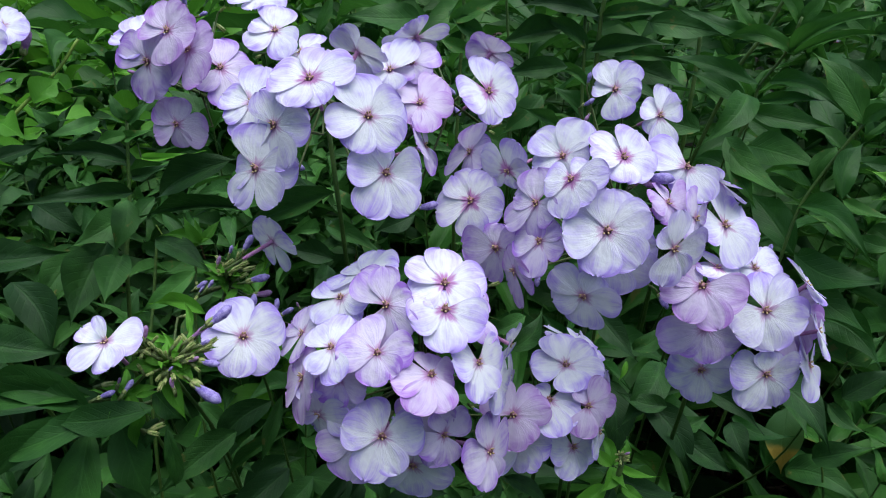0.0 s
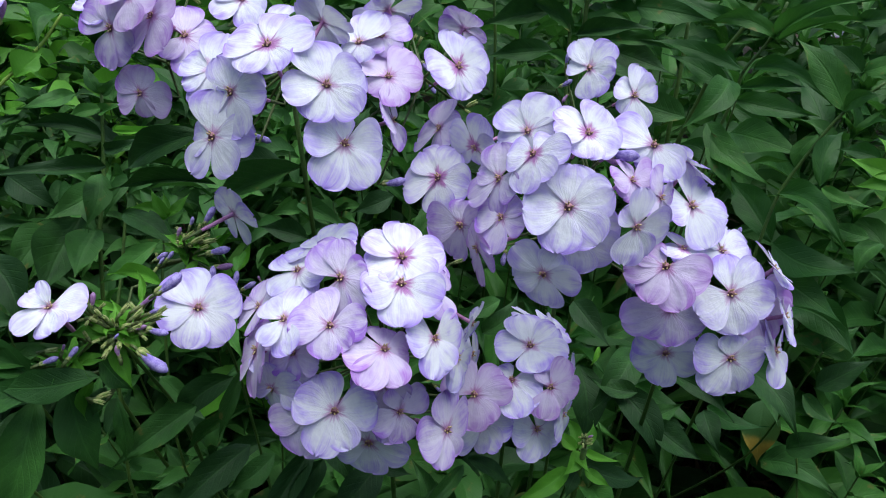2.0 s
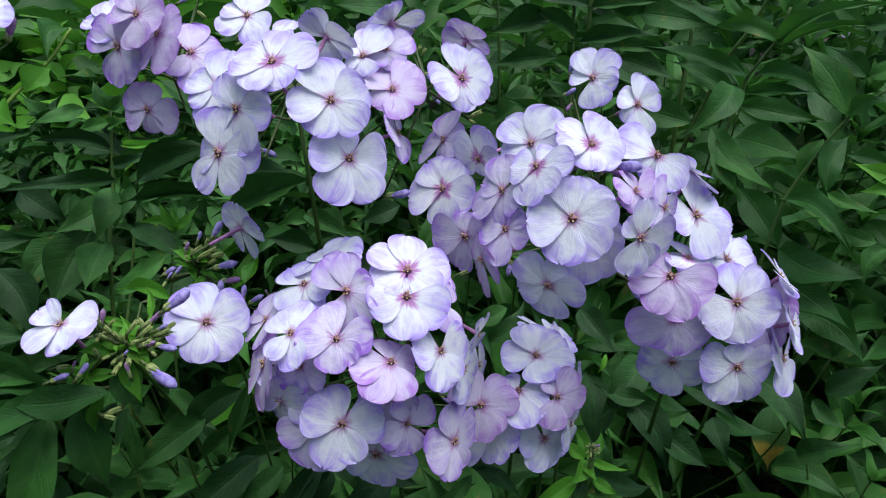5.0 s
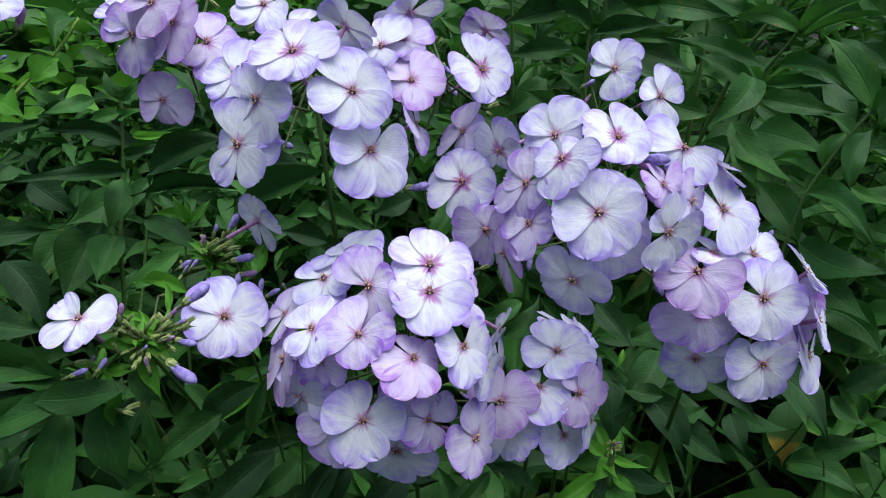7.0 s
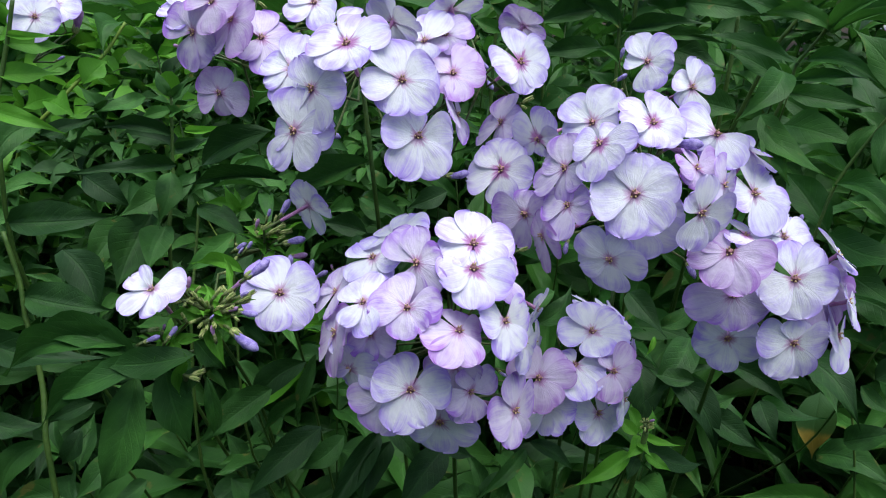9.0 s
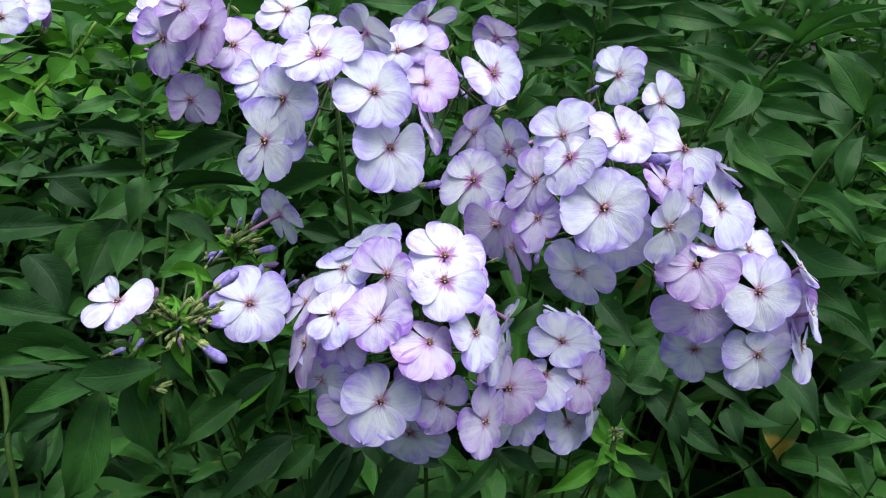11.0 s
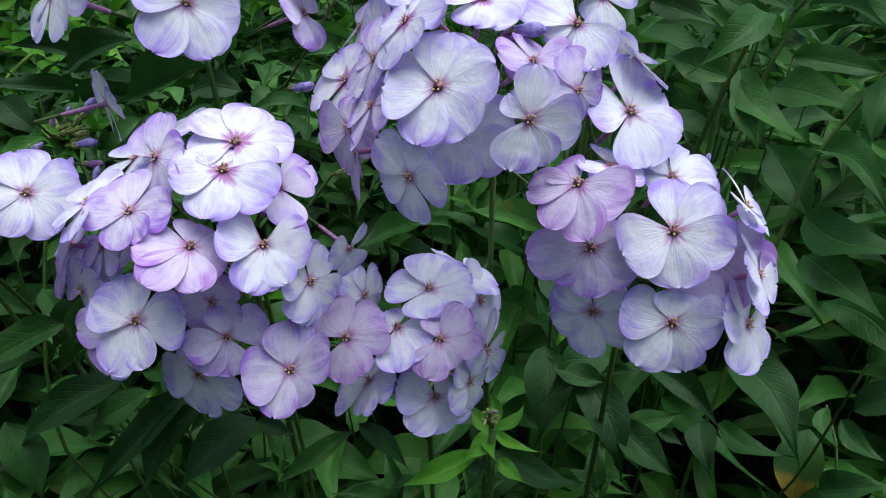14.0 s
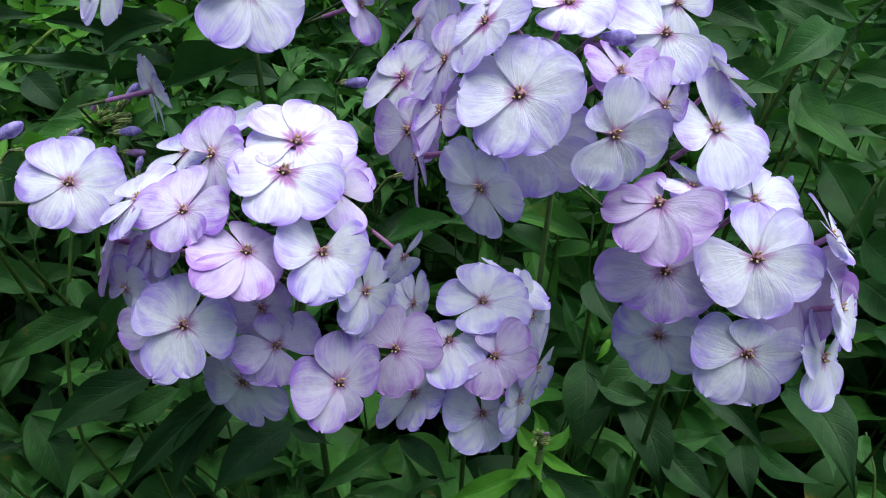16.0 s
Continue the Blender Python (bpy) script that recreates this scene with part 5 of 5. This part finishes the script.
leaf(plant_br, (0.2604, 0.3101, 0.6237), (0.2788, 0.2891, 0.6198), (-0.39, -0.43, 0.81), 0.44, "phlox")
leaf(plant_br, (0.2781, 0.3686, 0.5579), (0.2736, 0.3394, 0.5107), (-0.33, -0.42, 0.85), 0.44, "old")
leaf(plant_br, (0.2680, 0.3316, 0.5278), (0.3017, 0.2858, 0.5455), (-0.36, -0.39, 0.85), 0.44, "phlox")
leaf(plant_br, (0.2623, 0.3120, 0.6604), (0.2809, 0.3149, 0.6818), (-0.42, -0.48, 0.77), 0.44, "phlox")
leaf(plant_c, (0.1563, 0.2884, 0.6607), (0.1870, 0.2570, 0.6555), (-0.20, -0.52, 0.83), 0.30, "phlox")
leaf(plant_c, (0.1909, 0.2818, 0.6763), (0.2098, 0.2332, 0.6676), (-0.28, -0.50, 0.82), 0.40, "phlox")
leaf(plant_c, (0.1877, 0.2929, 0.6248), (0.1920, 0.2647, 0.6149), (-0.22, -0.48, 0.85), 0.44, "phlox")
leaf(plant_c, (0.1219, 0.3055, 0.6334), (0.1640, 0.2981, 0.6511), (-0.13, -0.54, 0.83), 0.19, "phlox")
leaf(plant_c, (0.1157, 0.3036, 0.6686), (0.1099, 0.2957, 0.6583), (-0.07, -0.57, 0.82), 0.23, "fresh")
leaf(plant_c, (0.2169, 0.2969, 0.6572), (0.2143, 0.2580, 0.6500), (-0.35, -0.45, 0.82), 0.43, "phlox")
leaf(plant_r3, (0.2691, 0.3446, 0.5997), (0.2730, 0.3198, 0.5926), (-0.32, -0.49, 0.81), 0.36, "lance")
leaf(plant_r3, (0.2088, 0.3263, 0.5934), (0.2414, 0.3023, 0.6017), (-0.26, -0.49, 0.84), 0.32, "lance")
leaf(plant_r1, (0.1995, 0.4113, 0.8036), (0.1622, 0.3834, 0.7792), (-0.32, -0.70, 0.64), 0.35, "lance")
leaf(plant_r1, (0.1937, 0.4137, 0.7728), (0.2271, 0.3614, 0.7533), (-0.35, -0.65, 0.67), 0.26, "lance")
leaf(plant_r1, (0.1927, 0.4013, 0.7704), (0.2000, 0.3618, 0.7482), (-0.33, -0.65, 0.68), 0.28, "lance")
leaf(plant_r1, (0.2189, 0.4312, 0.7587), (0.2573, 0.3848, 0.7609), (-0.38, -0.65, 0.66), 0.33, "lance")
leaf(plant_r1, (0.2286, 0.3526, 0.7180), (0.2119, 0.4008, 0.7391), (-0.35, -0.61, 0.71), 0.36, "lance")
leaf(plant_r1, (0.2267, 0.3592, 0.7488), (0.2382, 0.2949, 0.7470), (-0.41, -0.57, 0.71), 0.24, "lance")
leaf(plant_r1, (0.2243, 0.3446, 0.7223), (0.2610, 0.2986, 0.7374), (-0.41, -0.55, 0.73), 0.35, "lance")
leaf(plant_r1, (0.2252, 0.3329, 0.7064), (0.2528, 0.2917, 0.6999), (-0.40, -0.52, 0.76), 0.36, "lance")
leaf(plant_r1, (0.2368, 0.4734, 0.7672), (0.2872, 0.4448, 0.7674), (-0.38, -0.67, 0.63), 0.30, "lance")
leaf(plant_r1, (0.2251, 0.4453, 0.7186), (0.1936, 0.4763, 0.7280), (-0.30, -0.66, 0.69), 0.36, "lance")
leaf(plant_r1, (0.2740, 0.4894, 0.7369), (0.2421, 0.5121, 0.7522), (-0.35, -0.68, 0.64), 0.36, "lance")
leaf(plant_r1, (0.2447, 0.3392, 0.6760), (0.2663, 0.2904, 0.6759), (-0.40, -0.49, 0.77), 0.36, "lance")
leaf(plant_r2, (0.2414, 0.3436, 0.7622), (0.2610, 0.3164, 0.7648), (-0.44, -0.58, 0.69), 0.22, "lance")
leaf(plant_r2, (0.2542, 0.3222, 0.7913), (0.2360, 0.3355, 0.7908), (-0.45, -0.60, 0.66), 0.36, "lance")
leaf(plant_r2, (0.2409, 0.3442, 0.7627), (0.2604, 0.3704, 0.7906), (-0.43, -0.61, 0.66), 0.28, "lance")
leaf(plant_r2, (0.2574, 0.3916, 0.7755), (0.2507, 0.3821, 0.7472), (-0.41, -0.62, 0.67), 0.36, "lance")
leaf(plant_r2, (0.2538, 0.3663, 0.8007), (0.2257, 0.3966, 0.8373), (-0.42, -0.67, 0.60), 0.31, "lance")
leaf(plant_r2, (0.2521, 0.3673, 0.8003), (0.2628, 0.3533, 0.8169), (-0.46, -0.64, 0.62), 0.36, "lance")
leaf(plant_r2, (0.2627, 0.3125, 0.7859), (0.2346, 0.3242, 0.7927), (-0.46, -0.59, 0.66), 0.30, "fresh")
leaf(plant_r2, (0.2627, 0.3132, 0.7872), (0.2512, 0.3297, 0.8024), (-0.47, -0.59, 0.65), 0.35, "fresh")
leaf(plant_r2, (0.2627, 0.3125, 0.7859), (0.2375, 0.3148, 0.7787), (-0.46, -0.58, 0.67), 0.35, "fresh")
leaf(plant_r2, (0.2628, 0.3117, 0.7845), (0.2478, 0.3017, 0.7698), (-0.47, -0.56, 0.68), 0.38, "fresh")
leaf(plant_r2, (0.2637, 0.3126, 0.7875), (0.2732, 0.3126, 0.8043), (-0.50, -0.58, 0.65), 0.44, "fresh")
leaf(plant_r2, (0.2626, 0.3169, 0.7446), (0.2385, 0.3255, 0.7509), (-0.44, -0.56, 0.71), 0.38, "mid")
leaf(plant_r2, (0.2670, 0.3126, 0.7435), (0.2520, 0.2979, 0.7259), (-0.45, -0.53, 0.72), 0.39, "mid")
leaf(plant_r4, (0.2234, 0.4447, 0.7991), (0.1528, 0.4574, 0.8180), (-0.31, -0.74, 0.60), 0.16, "lance")
leaf(plant_r4, (0.2161, 0.4321, 0.7865), (0.1664, 0.4503, 0.8102), (-0.31, -0.72, 0.62), 0.22, "lance")
leaf(plant_r4, (0.2283, 0.4430, 0.8017), (0.2622, 0.3967, 0.7953), (-0.40, -0.68, 0.62), 0.21, "lance")
leaf(plant_r4, (0.2167, 0.4331, 0.7902), (0.2535, 0.4048, 0.8021), (-0.38, -0.68, 0.62), 0.17, "lance")
leaf(plant_r4, (0.2400, 0.4429, 0.8210), (0.1882, 0.4580, 0.8277), (-0.35, -0.73, 0.58), 0.21, "lance")
leaf(plant_r4, (0.2367, 0.4450, 0.8220), (0.2802, 0.4039, 0.8588), (-0.43, -0.71, 0.56), 0.16, "lance")
leaf(plant_r4, (0.2434, 0.4518, 0.8177), (0.2938, 0.4150, 0.8412), (-0.43, -0.70, 0.57), 0.12, "lance")
leaf(plant_r4, (0.2230, 0.4641, 0.8244), (0.1628, 0.4829, 0.8464), (-0.31, -0.76, 0.57), 0.17, "lance")
leaf(plant_r4, (0.2239, 0.4639, 0.8253), (0.2010, 0.4813, 0.8558), (-0.34, -0.76, 0.56), 0.19, "lance")
leaf(plant_r4, (0.2446, 0.4568, 0.8386), (0.2575, 0.4546, 0.8611), (-0.40, -0.73, 0.55), 0.36, "lance")
leaf(plant_r4, (0.2448, 0.4563, 0.8369), (0.2244, 0.4709, 0.8560), (-0.38, -0.75, 0.55), 0.31, "lance")
leaf(plant_r4, (0.2745, 0.3958, 0.8157), (0.2943, 0.3858, 0.8295), (-0.48, -0.65, 0.59), 0.44, "mid")
leaf(plant_r4, (0.2736, 0.3961, 0.8149), (0.2544, 0.4129, 0.8284), (-0.44, -0.68, 0.59), 0.37, "mid")
leaf(plant_r4, (0.2761, 0.4264, 0.8390), (0.2577, 0.4404, 0.8498), (-0.44, -0.71, 0.55), 0.44, "mid")
leaf(plant_r4, (0.2774, 0.4256, 0.8392), (0.2998, 0.4128, 0.8494), (-0.47, -0.69, 0.56), 0.41, "mid")
leaf(plant_r5, (0.1189, 0.5259, 0.7987), (0.1830, 0.5004, 0.8134), (-0.23, -0.77, 0.59), 0.20, "phlox")
leaf(plant_r5, (0.1170, 0.5268, 0.8003), (0.0757, 0.5403, 0.8236), (-0.14, -0.80, 0.58), 0.26, "phlox")
leaf(plant_r5, (0.1286, 0.5407, 0.8235), (0.1837, 0.5267, 0.8328), (-0.23, -0.79, 0.56), 0.22, "phlox")
leaf(plant_r5, (0.1269, 0.5411, 0.8234), (0.0551, 0.5443, 0.8306), (-0.14, -0.81, 0.56), 0.20, "phlox")
leaf(plant_r5, (0.1041, 0.5352, 0.7838), (0.0442, 0.5315, 0.7793), (-0.11, -0.78, 0.62), 0.27, "phlox")
leaf(plant_r5, (0.1002, 0.5441, 0.8129), (0.0420, 0.5284, 0.8034), (-0.11, -0.80, 0.59), 0.27, "phlox")
leaf(plant_r5, (0.0862, 0.4555, 0.7626), (0.0502, 0.4377, 0.7864), (-0.11, -0.75, 0.66), 0.16, "mid")
leaf(plant_r5, (0.1051, 0.4626, 0.7922), (0.0846, 0.4699, 0.8016), (-0.16, -0.77, 0.62), 0.30, "mid")
leaf(plant_r5, (0.1430, 0.5392, 0.7912), (0.1923, 0.5035, 0.7981), (-0.24, -0.76, 0.60), 0.18, "phlox")
leaf(plant_r5, (0.1533, 0.5342, 0.7842), (0.1983, 0.5053, 0.7762), (-0.25, -0.75, 0.62), 0.42, "phlox")
leaf(plant_r5, (0.1733, 0.5581, 0.8140), (0.2320, 0.5355, 0.8106), (-0.28, -0.77, 0.57), 0.35, "phlox")
leaf(plant_r5, (0.2115, 0.4987, 0.7428), (0.1642, 0.5206, 0.7540), (-0.26, -0.71, 0.65), 0.44, "phlox")
leaf(plant_r5, (0.0858, 0.5401, 0.7568), (0.0469, 0.5227, 0.7276), (-0.09, -0.75, 0.66), 0.44, "phlox")
leaf(plant_t1, (-0.0176, 0.5349, 0.8231), (-0.0774, 0.5111, 0.8329), (0.07, -0.82, 0.57), 0.34, "mid")
leaf(plant_t1, (0.0076, 0.5645, 0.8170), (0.0414, 0.5575, 0.7954), (-0.04, -0.81, 0.58), 0.35, "lance")
leaf(plant_t1, (0.0053, 0.5635, 0.8127), (0.0544, 0.5658, 0.8349), (-0.04, -0.82, 0.56), 0.26, "lance")
leaf(plant_t1, (0.0223, 0.5572, 0.7907), (-0.0067, 0.5612, 0.8039), (-0.01, -0.80, 0.59), 0.36, "lance")
leaf(plant_t1, (-0.1095, 0.5709, 0.8013), (-0.0932, 0.5817, 0.8362), (0.14, -0.81, 0.57), 0.26, "lance")
for plant, x, y in ((plant_l6, -0.09, 0.25), (plant_r1, 0.23, 0.42), (plant_br, 0.19, 0.33), (plant_h, 0.09, 0.23)):
    carry_leaves(plant, x, y)
flower(plant_l3, (-0.3095, 0.4383, 0.8323), (0.25, -0.75, 0.60), 0.0185, (10, 82, 154, 226, 298), (1, 1, 1, 1, 1), "pale")
flower(plant_l3, (-0.3079, 0.4644, 0.8347), (0.30, -0.50, 0.80), 0.0170, (10, 82, 154, 226, 298), (1, 1, 1, 1, 1), "pale")
bud(plant_l3, (-0.3005, 0.4641, 0.8145), (-0.2957, 0.4714, 0.8315), True)
bud(plant_l3, (-0.3243, 0.4668, 0.7924), (-0.3191, 0.4709, 0.7946))
flower_stalks(plant_l3, (-0.3199, 0.4349, 0.8015))
plant_x = plant_base("leafy_shoot", 0.0, 0.0, "distant plant with small magenta and white flowers", "plant", "leafy shoots behind the flowers")
flower(plant_x, (0.8492, 1.4135, 0.5512), (-0.30, -0.80, 0.50), 0.0140, (10, 82, 154, 226, 298), (1, 1, 1, 1, 1), "magenta")
flower(plant_x, (0.8560, 1.4180, 0.5470), (-0.10, -0.60, 0.80), 0.0110, (10, 82, 154, 226, 298), (1, 1, 1, 1, 1), "magenta")
flower(plant_x, (0.8440, 1.4140, 0.5800), (-0.10, -0.70, 0.70), 0.0170, (10, 82, 154, 226, 298), (1, 1, 1, 1, 1), "pale")
flower_stalks(plant_x, (0.8520, 1.4300, 0.4900))
stem_part(plant_x, ((0.855, 1.450, 0.0), (0.8520, 1.4300, 0.4900)), 0.003, 0.002)


# ---- foliage of the bed ----
def shoot(x, y, height, kind, seed, pairs, size, lean=(0, 0), width=0.3, low=0.35, droop=0.0):
    """A leafy shoot with crossed pairs of leaves and a small tuft at its top."""
    rng = random.Random(seed)
    plant = plant_base({"phlox": "phlox_shoot", "mid": "phlox_shoot", "fresh": "young_shoot", "lance": "leafy_shoot"}[kind], x, y,
                       {"phlox": "leafy dark green phlox shoot without flowers", "mid": "leafy mid-green phlox shoot without flowers", "fresh": "fresh bright green shoot among dark leaves", "lance": "tall green shoot with lance-shaped leaves"}[kind],
                       "plant", {"phlox": "phlox shoots in the bed", "mid": "phlox shoots in the bed", "fresh": "young shoots in the bed", "lance": "leafy shoots behind the flowers"}[kind])
    root, top = Vector((x, y, 0)), Vector((x + lean[0], y + lean[1], height))
    mid = root.lerp(top, 0.5) + Vector((rng.uniform(-0.02, 0.02), rng.uniform(-0.02, 0.02), 0))
    stem_part(plant, (root, mid, top), 0.0012, 0.0008)
    turn = rng.uniform(0, math.pi)
    for k in range(pairs):
        f = low + (1 - low) * (k + 0.5) / pairs
        p = root.lerp(mid, f * 2) if f < 0.5 else mid.lerp(top, f * 2 - 1)
        grow = size * (1.0 - 0.45 * max(0.0, (f - 0.72) / 0.28)) * rng.uniform(0.85, 1.15)
        for s in (0, 1):
            a = turn + math.pi * s + rng.uniform(-0.35, 0.35)
            up = rng.uniform(-0.25, 0.45) + 0.5 * max(0.0, f - 0.8) * 4 - droop
            d = Vector((math.cos(a), math.sin(a), up)).normalized()
            face = Vector((rng.uniform(-0.3, 0.3), rng.uniform(-0.4, 0.1), 1)) - d * 0.2
            tip = p + d * grow * rng.uniform(0.9, 1.1)
            ob = leaf(plant, p - plant.location, tip - plant.location, face, width * rng.uniform(0.85, 1.15), kind)
        turn += math.pi / 2 + rng.uniform(-0.25, 0.25)
    for k in range(4):
        a = turn + k * 1.57
        d = Vector((math.cos(a), math.sin(a), 1.1)).normalized()
        leaf(plant, top - plant.location, top + d * size * rng.uniform(0.3, 0.45) - plant.location, Vector((-d.x, -d.y, 1)), width, kind)
    return plant


def roof(x, y):
    """How high the foliage reaches over the bed."""
    z = float(np.interp(y, (0.05, 0.16, 0.25, 0.35, 0.45, 0.6, 1.2, 3.0), (0.28, 0.30, 0.38, 0.48, 0.62, 0.74, 0.76, 0.80)))
    return z


place = random.Random(21)
count = 0
for iy in range(11):
    for ix in range(-8, 11):
        x = ix * 0.075 + place.uniform(-0.028, 0.028)
        y = 0.14 + iy * 0.075 + place.uniform(-0.028, 0.028)
        if abs(x - 0.03) > 0.16 + 0.95 * y + 0.08 or 0.15 < x < 0.34 and 0.26 < y < 0.50:
            continue
        h = roof(x, y) - place.uniform(0.0, 0.10)
        tall = y > 0.42 and x > -0.05
        # Lighter mid leaves only beyond y 0.35; nearer shade is in the darker colour.
        kind = "lance" if tall else ("fresh" if place.random() < 0.18 and y > 0.5 else ("mid" if place.random() < 0.55 and y > 0.35 else "phlox"))
        shoot(x, y, h, kind, 1000 + count, 6 if not tall else 7, place.uniform(0.09, 0.125) * (1.15 if tall else 1.0), (place.uniform(-0.03, 0.03), place.uniform(-0.04, 0.02)), place.uniform(0.24, 0.34) if not tall else place.uniform(0.17, 0.25), 0.42)
        count += 1


def thicket(name, label, seed, n, area, heights, size, width, material, upright):
    """Uncountable far foliage: leaves on stalks, joined into one mesh."""
    rng = np.random.default_rng(seed)
    shape = leaf_shape(seed, 1.0, 0.8, 0.08, 0.3)
    nu, nv = 6, 2
    unit = np.array([shape(i / nu, 2 * j / nv - 1) for i in range(nu + 1) for j in range(nv + 1)])
    quads = np.array([(i * (nv + 1) + j, (i + 1) * (nv + 1) + j, (i + 1) * (nv + 1) + j + 1, i * (nv + 1) + j + 1) for i in range(nu) for j in range(nv)])
    uvs = np.array([(i / nu, j / nv) for i in range(nu + 1) for j in range(nv + 1)])
    verts, faces = [], []
    for k in range(n):
        x, y = rng.uniform(area[0], area[1]), rng.uniform(area[2], area[3])
        while abs(2 * (x - area[0]) / (area[1] - area[0]) - 1) ** 5 + abs(2 * (y - area[2]) / (area[3] - area[2]) - 1) ** 5 > rng.uniform(0.75, 1.15):
            x, y = rng.uniform(area[0], area[1]), rng.uniform(area[2], area[3])
        if 0.15 < x < 0.34 and 0.26 < y < 0.50:
            x += 0.45
        z = rng.uniform(*heights)
        a, up = rng.uniform(0, 6.283), rng.normal(upright, 0.35)
        d = Vector((math.cos(a), math.sin(a), up)).normalized()
        m = basis((x, y, z), d, (rng.normal(0, 0.3), rng.normal(-0.2, 0.3), 1), size * rng.uniform(0.6, 1.2), size * width, size)
        verts.append(unit @ np.array(m.to_3x3()).T + np.array(m.translation))
        faces.append(quads + k * len(unit))
    me = bpy.data.meshes.new(name)
    me.from_pydata(np.concatenate(verts).tolist(), [], np.concatenate(faces).tolist())
    layer = me.uv_layers.new(name="UVMap")
    index = np.empty(len(me.loops), dtype=np.int32)
    me.loops.foreach_get("vertex_index", index)
    layer.data.foreach_set("uv", uvs[index % len(unit)].astype(np.float32).ravel())
    me.polygons.foreach_set("use_smooth", np.ones(len(me.polygons), dtype=bool))
    me.materials.append(material)
    return tagged(new(name, me), label, "foliage", kind="stuff")


thicket("far_foliage", "dense green foliage farther back in the bed", 3, 16500, (-2.5, 2.7, 0.70, 3.4), (0.20, 0.80), 0.12, 0.26, LEAF_TALL, 0.2)
# The part nearer than y 0.1 is unseen, added to block light from the front.
thicket("under_foliage", "shaded lower leaves between the stems, with unseen ones in front that block light", 4, 4500, (-1.0, 1.2, -0.80, 1.25), (0.04, 0.20), 0.10, 0.28, LEAF, 0.0)
thicket("grass", "thin bright green grass and weeds behind the bed", 8, 2600, (-1.6, -0.25, 0.70, 1.9), (0.30, 0.74), 0.13, 0.07, LEAF_FRESH, 0.9)
thicket("bright_sprigs", "small light green leaves of weeds among the stems", 9, 2600, (-1.3, -0.20, 0.58, 1.6), (0.42, 0.73), 0.055, 0.36, LEAF_FRESH, 0.3)

thicket("weeds", "small mid-green leaves of weeds between the shoots", 10, 9500, (-0.95, -0.04, 0.46, 1.15), (0.28, 0.68), 0.046, 0.22, LEAF_MID, 0.1)


def dry_stalks(n):
    """Thin pale and brown stalks standing and leaning among the weeds."""
    rng = random.Random(44)
    bm = bmesh.new()
    for k in range(n):
        x, y, z = rng.uniform(-0.8, -0.1), rng.uniform(0.56, 0.95), rng.uniform(0.35, 0.64)
        lean = Vector((rng.uniform(-0.14, 0.14), rng.uniform(-0.06, 0.06), 0))
        a, b = Vector((x, y, 0.0)), Vector((x, y, z)) + lean
        r = rng.uniform(0.0006, 0.0016)
        tube_into(bm, [a, a.lerp(b, 0.5) - lean * 0.15, b], [r, r, 0.6 * r], 5, rng.randrange(2))
    return from_bm("dry_stalks", bm, STEM_PALE, TWIG)


tagged(new("dry_stalks", dry_stalks(90)), "thin pale and brown stalks among the weeds", "stalks", kind="stuff")


def mulch(n):
    """Bark chips and dry bits over the soil."""
    rng = random.Random(33)
    bm = bmesh.new()
    for k in range(n):
        x, y, a = rng.uniform(-0.2, 0.8), rng.uniform(0.2, 1.1), rng.uniform(0, 6.28)
        d = Vector((math.cos(a), math.sin(a), rng.uniform(-0.15, 0.15)))
        p = Vector((x, y, 0.03 * noise.noise((x * 3, y * 3, 0)) + rng.uniform(0.004, 0.02)))
        n2, r = rng.uniform(0.012, 0.045), rng.uniform(0.002, 0.006)
        tube_into(bm, [p - d * n2 * 0.5, p + Vector((0, 0, rng.uniform(0, 0.004))), p + d * n2 * 0.5], [r * 0.5, r, r * 0.6], 5)
    return from_bm("mulch", bm, TWIG)


tagged(new("mulch", mulch(1400)), "brown bark chips and dry bits on the soil", "mulch", kind="stuff")
